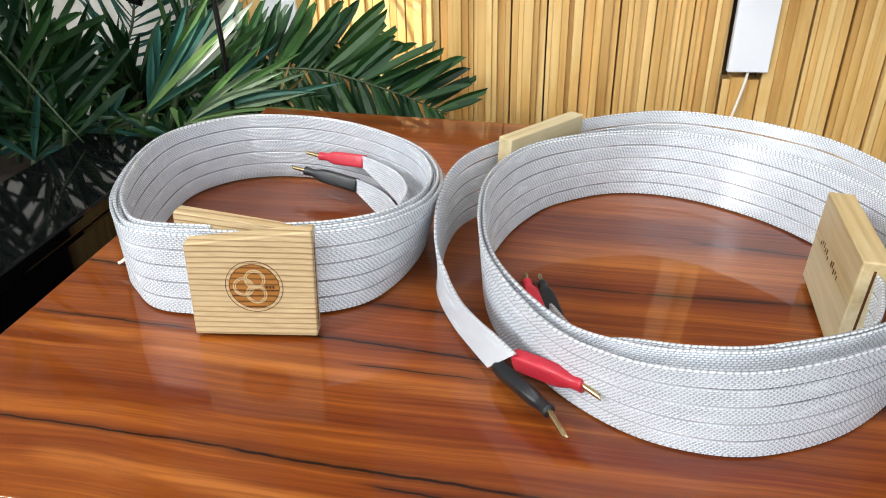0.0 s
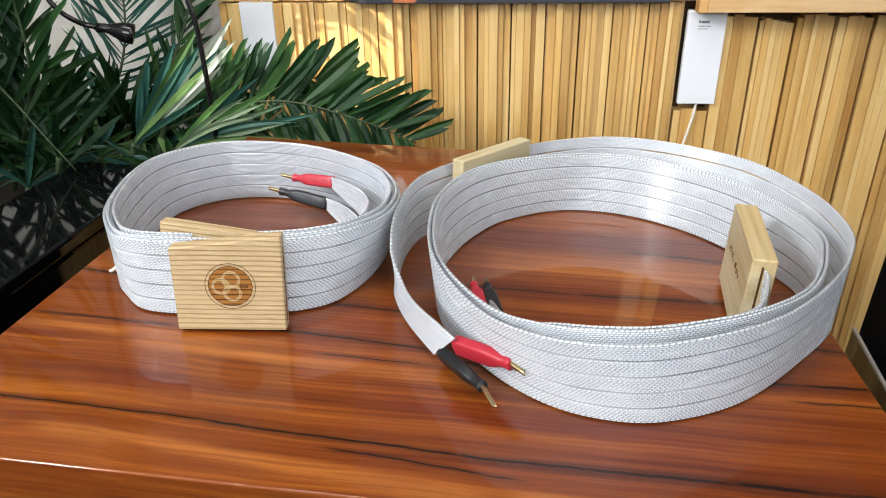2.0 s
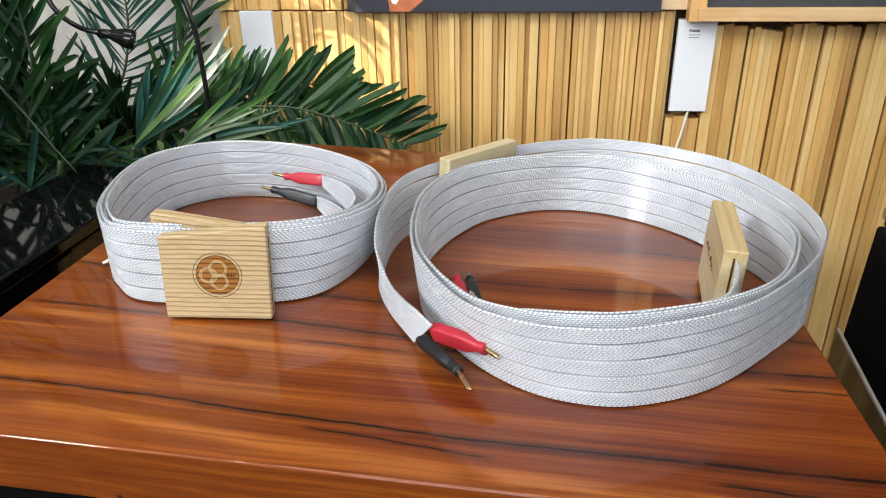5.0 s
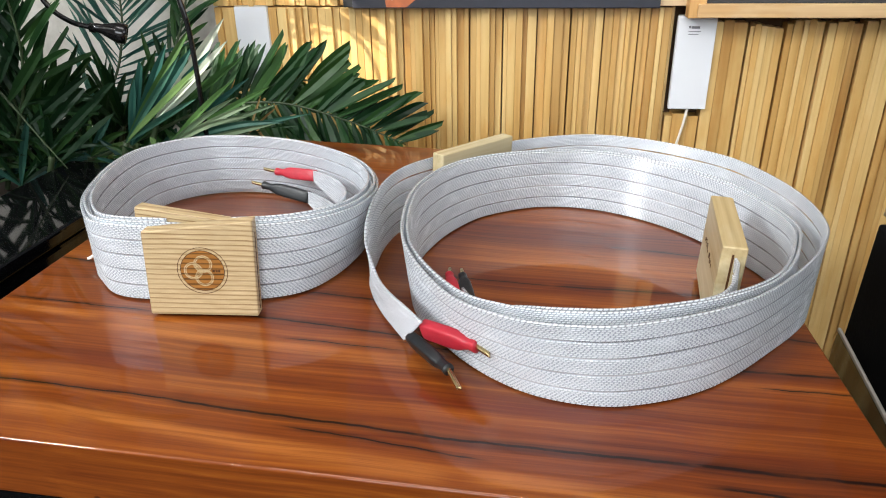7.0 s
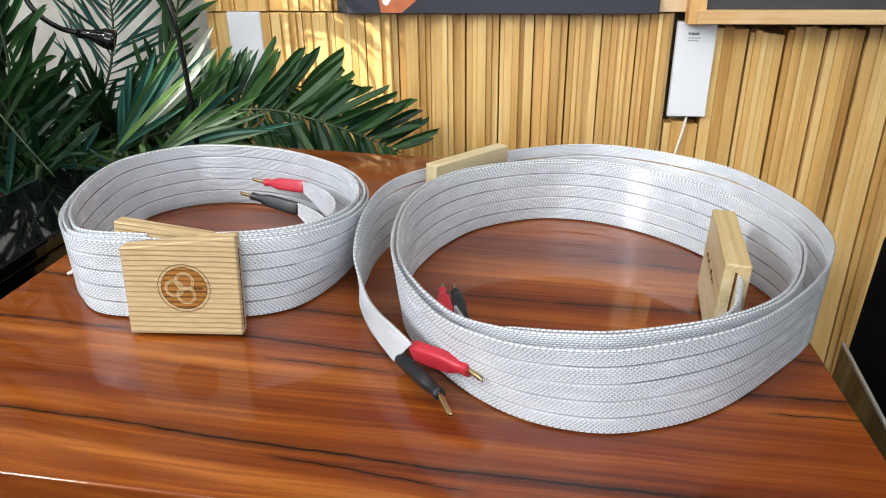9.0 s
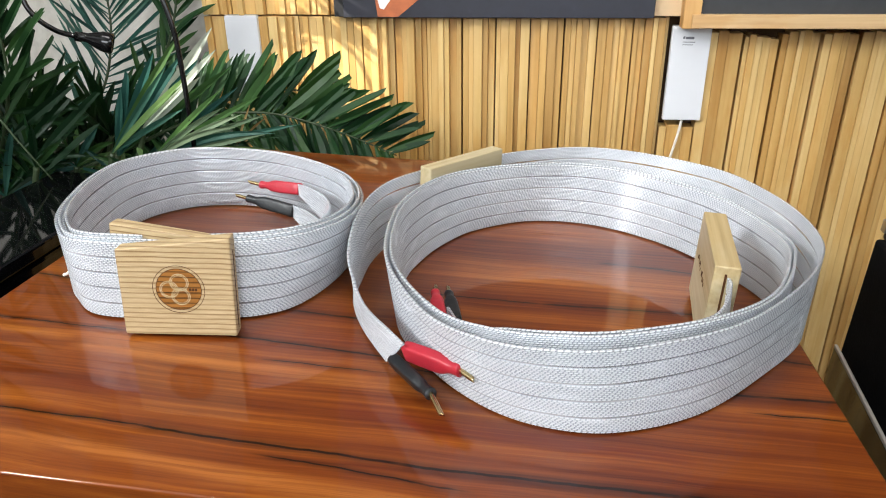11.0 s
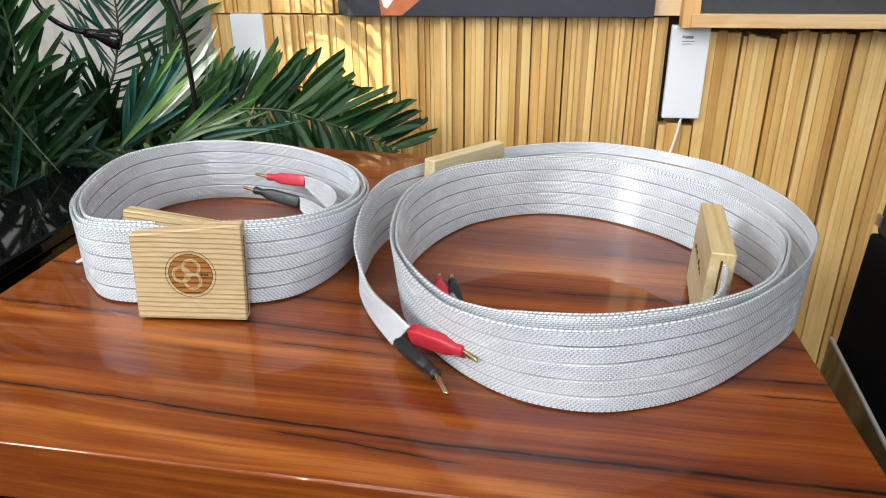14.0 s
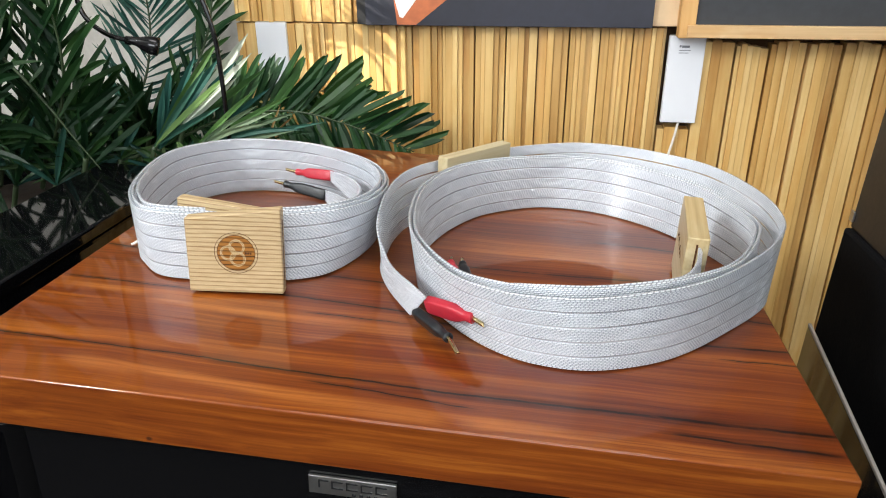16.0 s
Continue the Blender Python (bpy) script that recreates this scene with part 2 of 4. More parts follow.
def strand_mesh():
    """Silver-plated strands in a clear jacket: rows of short bright twists, half clear between them, dark twists at both edges."""
    m, n, l, b = material("silvery_twisted_strand", 0.20, 0.04)
    g = Graph(n, l)
    u, v, w = g.split(g.coords("UV"))
    row = g.math("FLOOR", g.math("MULTIPLY", v, 40.0))
    loc = g.math("FRACT", g.math("MULTIPLY", v, 40.0))
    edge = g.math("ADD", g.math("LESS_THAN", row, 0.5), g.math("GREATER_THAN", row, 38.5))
    per = g.math("MULTIPLY_ADD", edge, -70.0, 350.0)
    jit = g.math("MULTIPLY", g.noise(g.join(g.math("MULTIPLY", u, 70.0), g.math("MULTIPLY", row, 7.3), 0.0), 1.0, 2), 0.9)
    turn = g.math("ADD", g.math("MULTIPLY", row, 0.44), g.math("MULTIPLY", loc, 0.25))
    s = g.math("FRACT", g.math("ADD", g.math("MULTIPLY_ADD", u, per, turn), jit))
    twist = g.math("MULTIPLY", g.grade(s, 0.02, 0.24), g.grade(s, 0.72, 0.98, 1.0, 0.0))
    groove = g.math("MULTIPLY", g.grade(loc, 0.0, 0.22), g.grade(loc, 0.78, 1.0, 1.0, 0.0))
    lit = g.math("MULTIPLY", g.math("MULTIPLY_ADD", groove, 0.48, 0.52), g.math("MULTIPLY_ADD", twist, 0.64, 0.36))
    blot = g.noise(g.join(g.math("MULTIPLY", u, 45.0), g.math("MULTIPLY", v, 7.0), 0.0), 1.0, 3)
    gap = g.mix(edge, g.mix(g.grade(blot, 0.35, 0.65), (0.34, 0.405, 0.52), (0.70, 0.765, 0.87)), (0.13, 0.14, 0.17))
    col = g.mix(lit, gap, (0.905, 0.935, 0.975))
    l.new(col, b.inputs["Base Color"])
    tl = n.new("ShaderNodeBsdfTranslucent")
    l.new(col, tl.inputs[0])
    mx = n.new("ShaderNodeMixShader")
    mx.inputs[0].default_value = 0.22
    l.new(b.outputs[0], mx.inputs[1])
    l.new(tl.outputs[0], mx.inputs[2])
    tr = n.new("ShaderNodeBsdfTransparent")
    seen = n.new("ShaderNodeMixShader")
    g.put(seen.inputs[0], g.math("MULTIPLY", g.math("SUBTRACT", 1.0, lit), g.math("MULTIPLY_ADD", edge, -0.25, 0.30)))
    l.new(mx.outputs[0], seen.inputs[1])
    l.new(tr.outputs[0], seen.inputs[2])
    l.new(seen.outputs[0], n["Material Output"].inputs[0])
    g.put(b.inputs["Roughness"], g.grade(blot, 0.35, 0.7, 0.14, 0.30))
    b.inputs["Coat Weight"].default_value = 0.9
    b.inputs["Coat Roughness"].default_value = 0.07
    g.bump(lit, 0.7, 0.0007, b)
    return m


def clear_film():
    """The clear web between two bands of strands, smoky in places."""
    m, n, l, b = material("clear_web", 0.12, 0.0, (0.30, 0.31, 0.33))
    g = Graph(n, l)
    u, v, w = g.split(g.coords("UV"))
    k = g.noise(g.join(g.math("MULTIPLY", u, 9.0), g.math("MULTIPLY", v, 9.0), 0.0), 1.0, 3)
    l.new(g.ramp(k, [(0.38, (0.40, 0.40, 0.42)), (0.52, (0.66, 0.67, 0.70)), (0.66, (0.78, 0.79, 0.83))]), b.inputs["Base Color"])
    tr = n.new("ShaderNodeBsdfTransparent")
    tr.inputs[0].default_value = (0.90, 0.90, 0.91, 1)
    mx = n.new("ShaderNodeMixShader")
    g.put(mx.inputs[0], g.grade(k, 0.42, 0.60, 0.12, 0.62))
    l.new(tr.outputs[0], mx.inputs[1])
    l.new(b.outputs[0], mx.inputs[2])
    l.new(mx.outputs[0], n["Material Output"].inputs[0])
    return m


def leaf_green(name, a, b_, c):
    m, n, l, b = material(name, 0.32)
    g = Graph(n, l)
    p = g.coords()
    r = g.math("ADD", g.math("MULTIPLY", g.random(), 0.7), g.math("MULTIPLY", g.noise(p, 30.0), 0.3))
    col = g.ramp(r, [(0.15, a), (0.5, b_), (0.9, c)])
    l.new(col, b.inputs["Base Color"])
    g.put(b.inputs["Roughness"], g.grade(g.noise(p, 60.0), 0.3, 0.7, 0.38, 0.55))
    b.inputs["Specular IOR Level"].default_value = 0.28
    tl = n.new("ShaderNodeBsdfTranslucent")
    l.new(col, tl.inputs[0])
    mx = n.new("ShaderNodeMixShader")
    mx.inputs[0].default_value = 0.22
    l.new(b.outputs[0], mx.inputs[1])
    l.new(tl.outputs[0], mx.inputs[2])
    l.new(mx.outputs[0], n["Material Output"].inputs[0])
    return m


def concrete():
    m, n, l, b = material("trowelled_concrete", 0.75)
    g = Graph(n, l)
    p = g.coords()
    a = g.noise(p, 4.0, 6, 0.6)
    c = g.noise(p, 55.0, 4)
    col = g.ramp(g.math("ADD", g.math("MULTIPLY", a, 0.75), g.math("MULTIPLY", c, 0.25)), [(0.32, (0.34, 0.32, 0.28)), (0.5, (0.52, 0.50, 0.455)), (0.68, (0.66, 0.645, 0.60))])
    l.new(col, b.inputs["Base Color"])
    g.bump(c, 0.3, 0.003, b)
    return m


MAT = dict(
    table=table_wood(),
    ash=ash_block("oiled_ash", (0.41, 0.300, 0.158), (0.53, 0.405, 0.235), (0.20, 0.110, 0.036)),
    pale_ash=pale_wood("pale_ash", (0.58, 0.51, 0.345), (0.48, 0.405, 0.245), (0.32, 0.250, 0.130), 0, 3.0, 0.45),
    strand=strand_mesh(),
    film=clear_film(),
    slat=pale_wood("pale_slat_wood", (0.80, 0.595, 0.285), (0.69, 0.465, 0.18), (0.47, 0.27, 0.08), 2, 1.6, 0.45),
    backing=plain("dark_backing_board", (0.09, 0.045, 0.018), 0.8),
    oak=pale_wood("light_oak_frame", (0.74, 0.56, 0.35), (0.64, 0.45, 0.25), (0.46, 0.29, 0.14), 0, 1.2, 0.5),
    oak_up=pale_wood("light_oak_stile", (0.72, 0.48, 0.22), (0.60, 0.36, 0.14), (0.42, 0.22, 0.08), 2, 1.2, 0.5),
    concrete=concrete(),
    white=plain("white_painted_card", (0.72, 0.73, 0.76), 0.45, 0, 25, 0.02, 0.03),
    print=plain("grey_print", (0.16, 0.16, 0.18), 0.6),
    plaster=plain("grey_plaster", (0.62, 0.615, 0.60), 0.85, 0, 30, 0.05),
    dimmer=plain("brown_grey_dimmer", (0.12, 0.108, 0.098), 0.85, 0, 14, 0.18, 0.2),
    tile=plain("dark_floor_carpet", (0.020, 0.019, 0.018), 0.9, 0, 12, 0.10, 0.04),
    cloth=plain("matt_black_cloth", (0.004, 0.004, 0.0045), 0.9, 0, 400, 0.3, 0.3),
    black=plain("piano_black_lacquer", (0.003, 0.003, 0.0035), 0.05, 0, 20, 0.1, 0.0, 0.0),
    satin=plain("satin_black_paint", (0.012, 0.012, 0.013), 0.42, 0, 200, 0.2, 0.05),
    red=plain("red_shrink_sleeve", (0.42, 0.020, 0.036), 0.40, 0, 160, 0.12, 0.25),
    dark=plain("black_shrink_sleeve", (0.009, 0.011, 0.013), 0.42, 0, 160, 0.2, 0.25),
    gold=plain("gold_plated_brass", (0.58, 0.46, 0.24), 0.22, 1.0, 120, 0.1, 0.05),
    steel=plain("brushed_aluminium", (0.62, 0.61, 0.59), 0.34, 1.0, 150, 0.12, 0.05),
    burn=ash_block("laser_burnt_ash", (0.25, 0.105, 0.022), (0.34, 0.150, 0.036), (0.026, 0.009, 0.003)),
    burn_line=plain("dark_burnt_line", (0.075, 0.030, 0.010), 0.65, 0, 300, 0.2, 0.1),
    navy=plain("dark_printed_canvas", (0.020, 0.021, 0.032), 0.5, 0, 90, 0.25, 0.15),
    orange=plain("orange_print", (0.50, 0.14, 0.05), 0.55, 0, 60, 0.25, 0.1),
    paper=plain("white_print", (0.78, 0.78, 0.78), 0.55, 0, 60, 0.04, 0.05),
    slate=plain("charcoal_board", (0.028, 0.030, 0.034), 0.6, 0, 70, 0.3, 0.2),
    ply=plain("pale_plywood", (0.62, 0.45, 0.27), 0.6, 0, 50, 0.12, 0.1),
    rubber=plain("white_flex", (0.74, 0.70, 0.62), 0.5, 0, 60, 0.05, 0.05),
    leaf=leaf_green("palm_leaf_green", (0.005, 0.024, 0.008), (0.012, 0.048, 0.014), (0.034, 0.086, 0.020)),
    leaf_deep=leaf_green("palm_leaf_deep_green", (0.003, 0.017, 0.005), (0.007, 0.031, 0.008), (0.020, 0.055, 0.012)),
    leaf_blue=leaf_green("palm_leaf_blue_green", (0.014, 0.060, 0.050), (0.024, 0.090, 0.072), (0.05, 0.14, 0.095)),
    leaf_fresh=leaf_green("palm_leaf_fresh_green", (0.04, 0.11, 0.03), (0.09, 0.17, 0.05), (0.17, 0.25, 0.09)),
    leaf_pale=leaf_green("palm_leaf_pale_underside", (0.10, 0.17, 0.09), (0.18, 0.26, 0.15), (0.28, 0.36, 0.22)),
    # near-white leaf green: the sun's glare painted into the colour
    leaf_glare=leaf_green("palm_leaf_sunlit", (0.40, 0.46, 0.36), (0.46, 0.52, 0.42), (0.52, 0.57, 0.48)),
    dry=leaf_green("dry_palm_leaf", (0.22, 0.12, 0.04), (0.36, 0.23, 0.09), (0.48, 0.34, 0.16)),
    stalk=plain("palm_stalk_green", (0.03, 0.05, 0.018), 0.5, 0, 60, 0.3),
    soil=plain("dark_potting_soil", (0.03, 0.02, 0.013), 0.9, 0, 90, 0.4, 0.8),
    glass=plain("dark_mirror_steel", (0.018, 0.017, 0.016), 0.06, 0.0, 10, 0.1, 0.0, 1.0),
    trim=plain("pale_satin_metal", (0.44, 0.42, 0.39), 0.5, 0.3, 80, 0.08, 0.05),
)


MAT["cloth"].node_tree.nodes["Principled BSDF"].inputs["Specular IOR Level"].default_value = 0.08
for k in ("burn", "burn_line"):
    MAT[k].node_tree.nodes["Principled BSDF"].inputs["Specular IOR Level"].default_value = 0.15
MAT["tile"].node_tree.nodes["Principled BSDF"].inputs["Specular IOR Level"].default_value = 0.1


# ---- building helpers ----
def part(name, bm, mat, parent=None, label="", smooth=False):
    """Links a bmesh as one mesh object under a thing or a part."""
    me = bpy.data.meshes.new(name)
    bm.to_mesh(me)
    bm.free()
    me.materials.append(MAT[mat])
    if smooth:
        me.polygons.foreach_set("use_smooth", [True] * len(me.polygons))
    ob = new(name, me)
    if parent is not None:
        ob.parent = parent
    if label:
        ob["label"] = label
    return ob


def thing(name, label, category, group="", kind="", at=None):
    ob = new(name)
    ob.empty_display_size = 0.02
    if at is not None:
        ob.matrix_world = at
    return tagged(ob, label, category, group, kind)


def box(lo, hi, bevel=0.0, seg=2, m=None):
    bm = bmesh.new()
    bmesh.ops.create_cube(bm, size=1.0)
    lo, hi = Vector(lo), Vector(hi)
    bmesh.ops.transform(bm, verts=bm.verts, matrix=Matrix.Translation((lo + hi) / 2) @ Matrix.Diagonal((*(hi - lo), 1)))
    if bevel:
        bmesh.ops.bevel(bm, geom=list(bm.edges), offset=bevel, segments=seg, profile=0.5, affect="EDGES")
    if m is not None:
        bmesh.ops.transform(bm, verts=bm.verts, matrix=m)
    return bm


def spline(pts, step):
    """Points every `step` along a Catmull-Rom curve through pts (any number of columns, the first three are the place)."""
    p = np.array(pts, float)
    p = np.vstack([2 * p[0] - p[1], p, 2 * p[-1] - p[-2]])
    out = []
    for i in range(1, len(p) - 2):
        a, b, c, d = p[i - 1], p[i], p[i + 1], p[i + 2]
        n = max(2, int(np.linalg.norm(c[:3] - b[:3]) / step * 2))
        for k in range(n):
            t = k / n
            out.append(0.5 * (2 * b + (c - a) * t + (2 * a - 5 * b + 4 * c - d) * t * t + (3 * b - a - 3 * c + d) * t ** 3))
    out.append(p[-2])
    out = np.array(out)
    s = np.concatenate([[0], np.cumsum(np.linalg.norm(np.diff(out[:, :3], axis=0), axis=1))])
    at = np.linspace(0, s[-1], max(3, int(s[-1] / step)))
    return np.stack([np.interp(at, s, out[:, i]) for i in range(out.shape[1])], 1), at


def tube(pts, radius, sides=10, step=0.004, taper=None):
    """A round rod along a curve; taper: radius factors from start to end."""
    p, s = spline(pts, step)
    bm = bmesh.new()
    rings = []
    n = len(p)
    side = None
    for i in range(n):
        d = Vector(p[min(i + 1, n - 1)] - p[max(i - 1, 0)]).normalized()
        if side is None:
            side = d.orthogonal().normalized()
        side = (side - d * side.dot(d)).normalized()
        up = d.cross(side)
        f = 1.0 if taper is None else float(np.interp(i / (n - 1), np.linspace(0, 1, len(taper)), taper))
        rings.append([bm.verts.new(Vector(p[i]) + (side * math.cos(a) + up * math.sin(a)) * radius * f) for a in (2 * math.pi * k / sides for k in range(sides))])
    for a, b in zip(rings, rings[1:]):
        for k in range(sides):
            bm.faces.new((a[k], a[(k + 1) % sides], b[(k + 1) % sides], b[k]))
    bm.faces.new(rings[0][::-1])
    bm.faces.new(rings[-1])
    return bm


def lathe(profile, sides=48):
    """A turned body from (radius, height) pairs, about z."""
    bm = bmesh.new()
    rings = [[bm.verts.new((r * math.cos(a), r * math.sin(a), z)) for a in (2 * math.pi * k / sides for k in range(sides))] for r, z in profile]
    for a, b in zip(rings, rings[1:]):
        for k in range(sides):
            bm.faces.new((a[k], a[(k + 1) % sides], b[(k + 1) % sides], b[k]))
    return bm


def ring_plate(r0, r1, depth, sides=64, centre=(0, 0)):
    """A flat ring in the xz plane, facing -y."""
    bm = bmesh.new()
    rows = []
    for r, y in ((r0, 0), (r0, -depth), (r1, -depth), (r1, 0)):
        rows.append([bm.verts.new((centre[0] + r * math.cos(a), y, centre[1] + r * math.sin(a))) for a in (2 * math.pi * k / sides for k in range(sides))])
    for a, b in zip(rows, rows[1:]):
        for k in range(sides):
            bm.faces.new((a[k], a[(k + 1) % sides], b[(k + 1) % sides], b[k]))
    return bm


# ---- the setting ----
LEAN = Matrix.Translation((0.1, 1.123, 0.84)) @ Matrix.Rotation(radians(-2.3), 4, "Y") @ Matrix.Translation((-0.1, -1.123, -0.84))
WALL = 1.123


def structure(name, bm, mat, label):
    return tagged(part(name, bm, mat), label, name.split("_")[0], kind="structure")


def holed(lo, hi, axis, opening):
    """A wall slab, across `axis`, with one rectangular opening (a0, z0, a1, z1), as one mesh of four blocks."""
    bm = bmesh.new()
    o = 1 - axis
    a0, z0, a1, z1 = opening
    for (p, zp), (q, zq) in ((((lo[o]), lo[2]), (a0, hi[2])), ((a1, lo[2]), (hi[o], hi[2])), ((a0, lo[2]), (a1, z0)), ((a0, z1), (a1, hi[2]))):
        l_, h_ = [0, 0, zp], [0, 0, zq]
        l_[axis], h_[axis], l_[o], h_[o] = lo[axis], hi[axis], p, q
        sub = box(l_, h_)
        me = bpy.data.meshes.new("tmp")
        sub.to_mesh(me)
        sub.free()
        bm.from_mesh(me)
        bpy.data.meshes.remove(me)
    return bm


structure("floor", box((-2.2, -2.8, -0.1), (2.4, 1.5, 0.0)), "tile", "dark charcoal carpeted floor under the rack")
structure("ceiling", box((-2.2, -2.8, 2.7), (2.4, 1.5, 2.8)), "plaster", "plain grey plastered ceiling above the room")
structure("wall_south", holed((-2.0, -2.75, 0.0), (2.2, -2.6, 2.7), 1, (-0.65, 1.15, 1.25, 2.35)), "plaster", "unseen grey plastered wall with a wide opening added for fill light")
structure("wall_west", holed((-2.2, -2.75, 0.0), (-2.0, 1.5, 2.7), 0, (-1.53, 2.05, -1.03, 2.6)), "plaster", "grey plastered wall with a tall window opening")
structure("wall_east", holed((2.2, -2.75, 0.0), (2.4, 1.5, 2.7), 0, (-1.1, 1.0, 0.4, 2.4)), "plaster", "unseen grey plastered wall with an opening added for fill light")
structure("wall_concrete", box((-2.0, 1.26, 0.0), (-0.40, 1.45, 2.7)), "concrete", "bare grey concrete wall behind the palm")
# added out of view: dark panel that dims the wall's reflection in the table
structure("wall_upper", box((-1.99, 1.246, 1.13), (-0.446, 1.2585, 2.697)), "dimmer", "unseen brown-grey panel added high on the concrete wall to dim reflections")
structure("trim", box((-0.925, 1.230, 1.12), (-0.83, 1.2455, 2.696), 0.002), "satin", "black upright trim strip on the concrete wall")
north = structure("wall_north", box((-0.445, WALL + 0.018, -0.03), (2.25, 1.45, 2.72), m=LEAN), "backing", "wall clad in stepped pale wooden slats")

def wall_slats():
    """Stepped slat modules: each a few strips of unequal width and depth, with a shadow gap beside it."""
    rnd = random.Random(5)
    for row, (z0, z1) in enumerate(((0.02, 0.843), (0.8455, 2.66))):
        x = -0.438
        while x < 1.0:
            wide = 0.0535 * rnd.uniform(0.93, 1.07)
            stub = False
            if not row and x < 0.3000 and x + wide > 0.27:
                wide = 0.3000 - x
            elif not row and 0.2999 < x < 0.303:
                wide, stub = 0.0540, True
            flat = x > 0.29 and not row
            cuts = [rnd.uniform(0.6, 1.5) for _ in range(3 if stub else rnd.choice((3, 4, 4, 5)) if flat else rnd.choice((4, 5, 5, 6)))]
            total = sum(cuts)
            at = x + 0.0009
            base = rnd.uniform(0.006, 0.012)
            n = len(cuts)
            gap = rnd.uniform(0.0030, 0.0050) if flat and x > 0.301 else rnd.uniform(0.0012, 0.0024)
            top = -rnd.uniform(0.016, 0.024) if flat else 0.0
            peak = rnd.uniform(0.3, 0.6) * (n - 1)
            for i, c in enumerate(cuts):
                w = c / total * (wide - gap)
                away = abs(i - peak)
                if flat:
                    d = base + 0.006 - 0.0022 * away + rnd.uniform(-0.0010, 0.0010)
                    high = top - 0.0028 * away - rnd.uniform(0, 0.002)
                else:
                    d = base + 0.008 * math.sin(math.pi * (i + 0.5) / n) + rnd.uniform(-0.006, 0.006)
                    high = 0.0
                end = 0.680 - 0.004 * away if stub else (1.13 if row and x < -0.19 else z1) + high
                bm = box((-w / 2 + 0.00012, -d, z0), (w / 2 - 0.00012, 0.016, end), 0.0006, 1)
                s = part("slat", bm, "slat", north)
                s.matrix_world = LEAN @ Matrix.Translation((at + w / 2, WALL, 0))
                at += w
            x += wide


# ---- the rack and its top ----
TX0, TX1, TY0, TY1, TZ = -0.284, 0.304, 0.227, 0.804, 0.70


def rack():
    r = thing("equipment_rack", "piano black audio rack with a glossy orange-brown hardwood top", "rack", at=pose(0, 0, 0))
    top = part("top", box((TX0, TY0, TZ - 0.040), (TX1, TY1, TZ), 0.0016, 4), "table", r, "glossy lacquered hardwood top with dark veins", True)
    for f in top.data.polygons:
        f.use_smooth = f.area < 0.005
    part("front_panel", box((TX0 + 0.05, TY0 + 0.012, 0.52), (TX1 - 0.004, TY0 + 0.032, TZ - 0.044), 0.002), "black", r, "piano black front panel")
    part("side_panel", box((TX1 - 0.028, TY0 + 0.034, 0.08), (TX1 - 0.008, TY1 - 0.03, TZ - 0.044), 0.002), "black", r)
    part("back_panel", box((TX0 + 0.05, TY1 - 0.03, 0.08), (TX1 - 0.03, TY1 - 0.012, TZ - 0.044), 0.002), "black", r)
    part("shelf", box((TX0 + 0.02, TY0 + 0.036, 0.30), (TX1 - 0.03, TY1 - 0.034, 0.325), 0.003), "black", r)
    for x in (TX0 + 0.030, TX1 - 0.032):
        for y in (TY0 + 0.034, TY1 - 0.06):
            leg = part("leg", lathe([(0.0, 0.0), (0.030, 0.0), (0.030, 0.012), (0.027, 0.016), (0.027, 0.645), (0.031, 0.650), (0.031, 0.6595), (0.0, 0.6595)], 40), "black", r, "", True)
            leg.location = (x, y, 0)
    badge = part("badge", box((-0.026, TY0 + 0.0095, 0.6275), (0.034, TY0 + 0.012, 0.6425), 0.0006), "steel", r, "small aluminium maker plate")
    mark = bmesh.new()
    for x0, x1, z0, z1 in ((-0.019, -0.018, 0.6335, 0.640), (-0.019, -0.012, 0.6390, 0.640)):
        b = box((x0, TY0 + 0.0088, z0), (x1, TY0 + 0.0094, z1))
        me = bpy.data.meshes.new("tmp")
        b.to_mesh(me)
        b.free()
        mark.from_mesh(me)
    for i in range(4):
        x0 = -0.010 + i * 0.010
        for lo, hi in (((x0, 0.6335), (x0 + 0.008, 0.6345)), ((x0, 0.639), (x0 + 0.008, 0.640)), ((x0, 0.6335), (x0 + 0.001, 0.640))):
            b = box((lo[0], TY0 + 0.0088, lo[1]), (hi[0], TY0 + 0.0094, hi[1]))
            me = bpy.data.meshes.new("tmp")
            b.to_mesh(me)
            b.free()
            mark.from_mesh(me)
    for i in range(5):
        b = box((0.004 + i * 0.005, TY0 + 0.0088, 0.6292), (0.0065 + i * 0.005, TY0 + 0.0094, 0.6312))
        me = bpy.data.meshes.new("tmp")
        b.to_mesh(me)
        b.free()
        mark.from_mesh(me)
    part("mark", mark, "satin", badge, "dark strokes of a plain mark")
    return r


# ---- cables ----
BANDS, PER = 5, 8


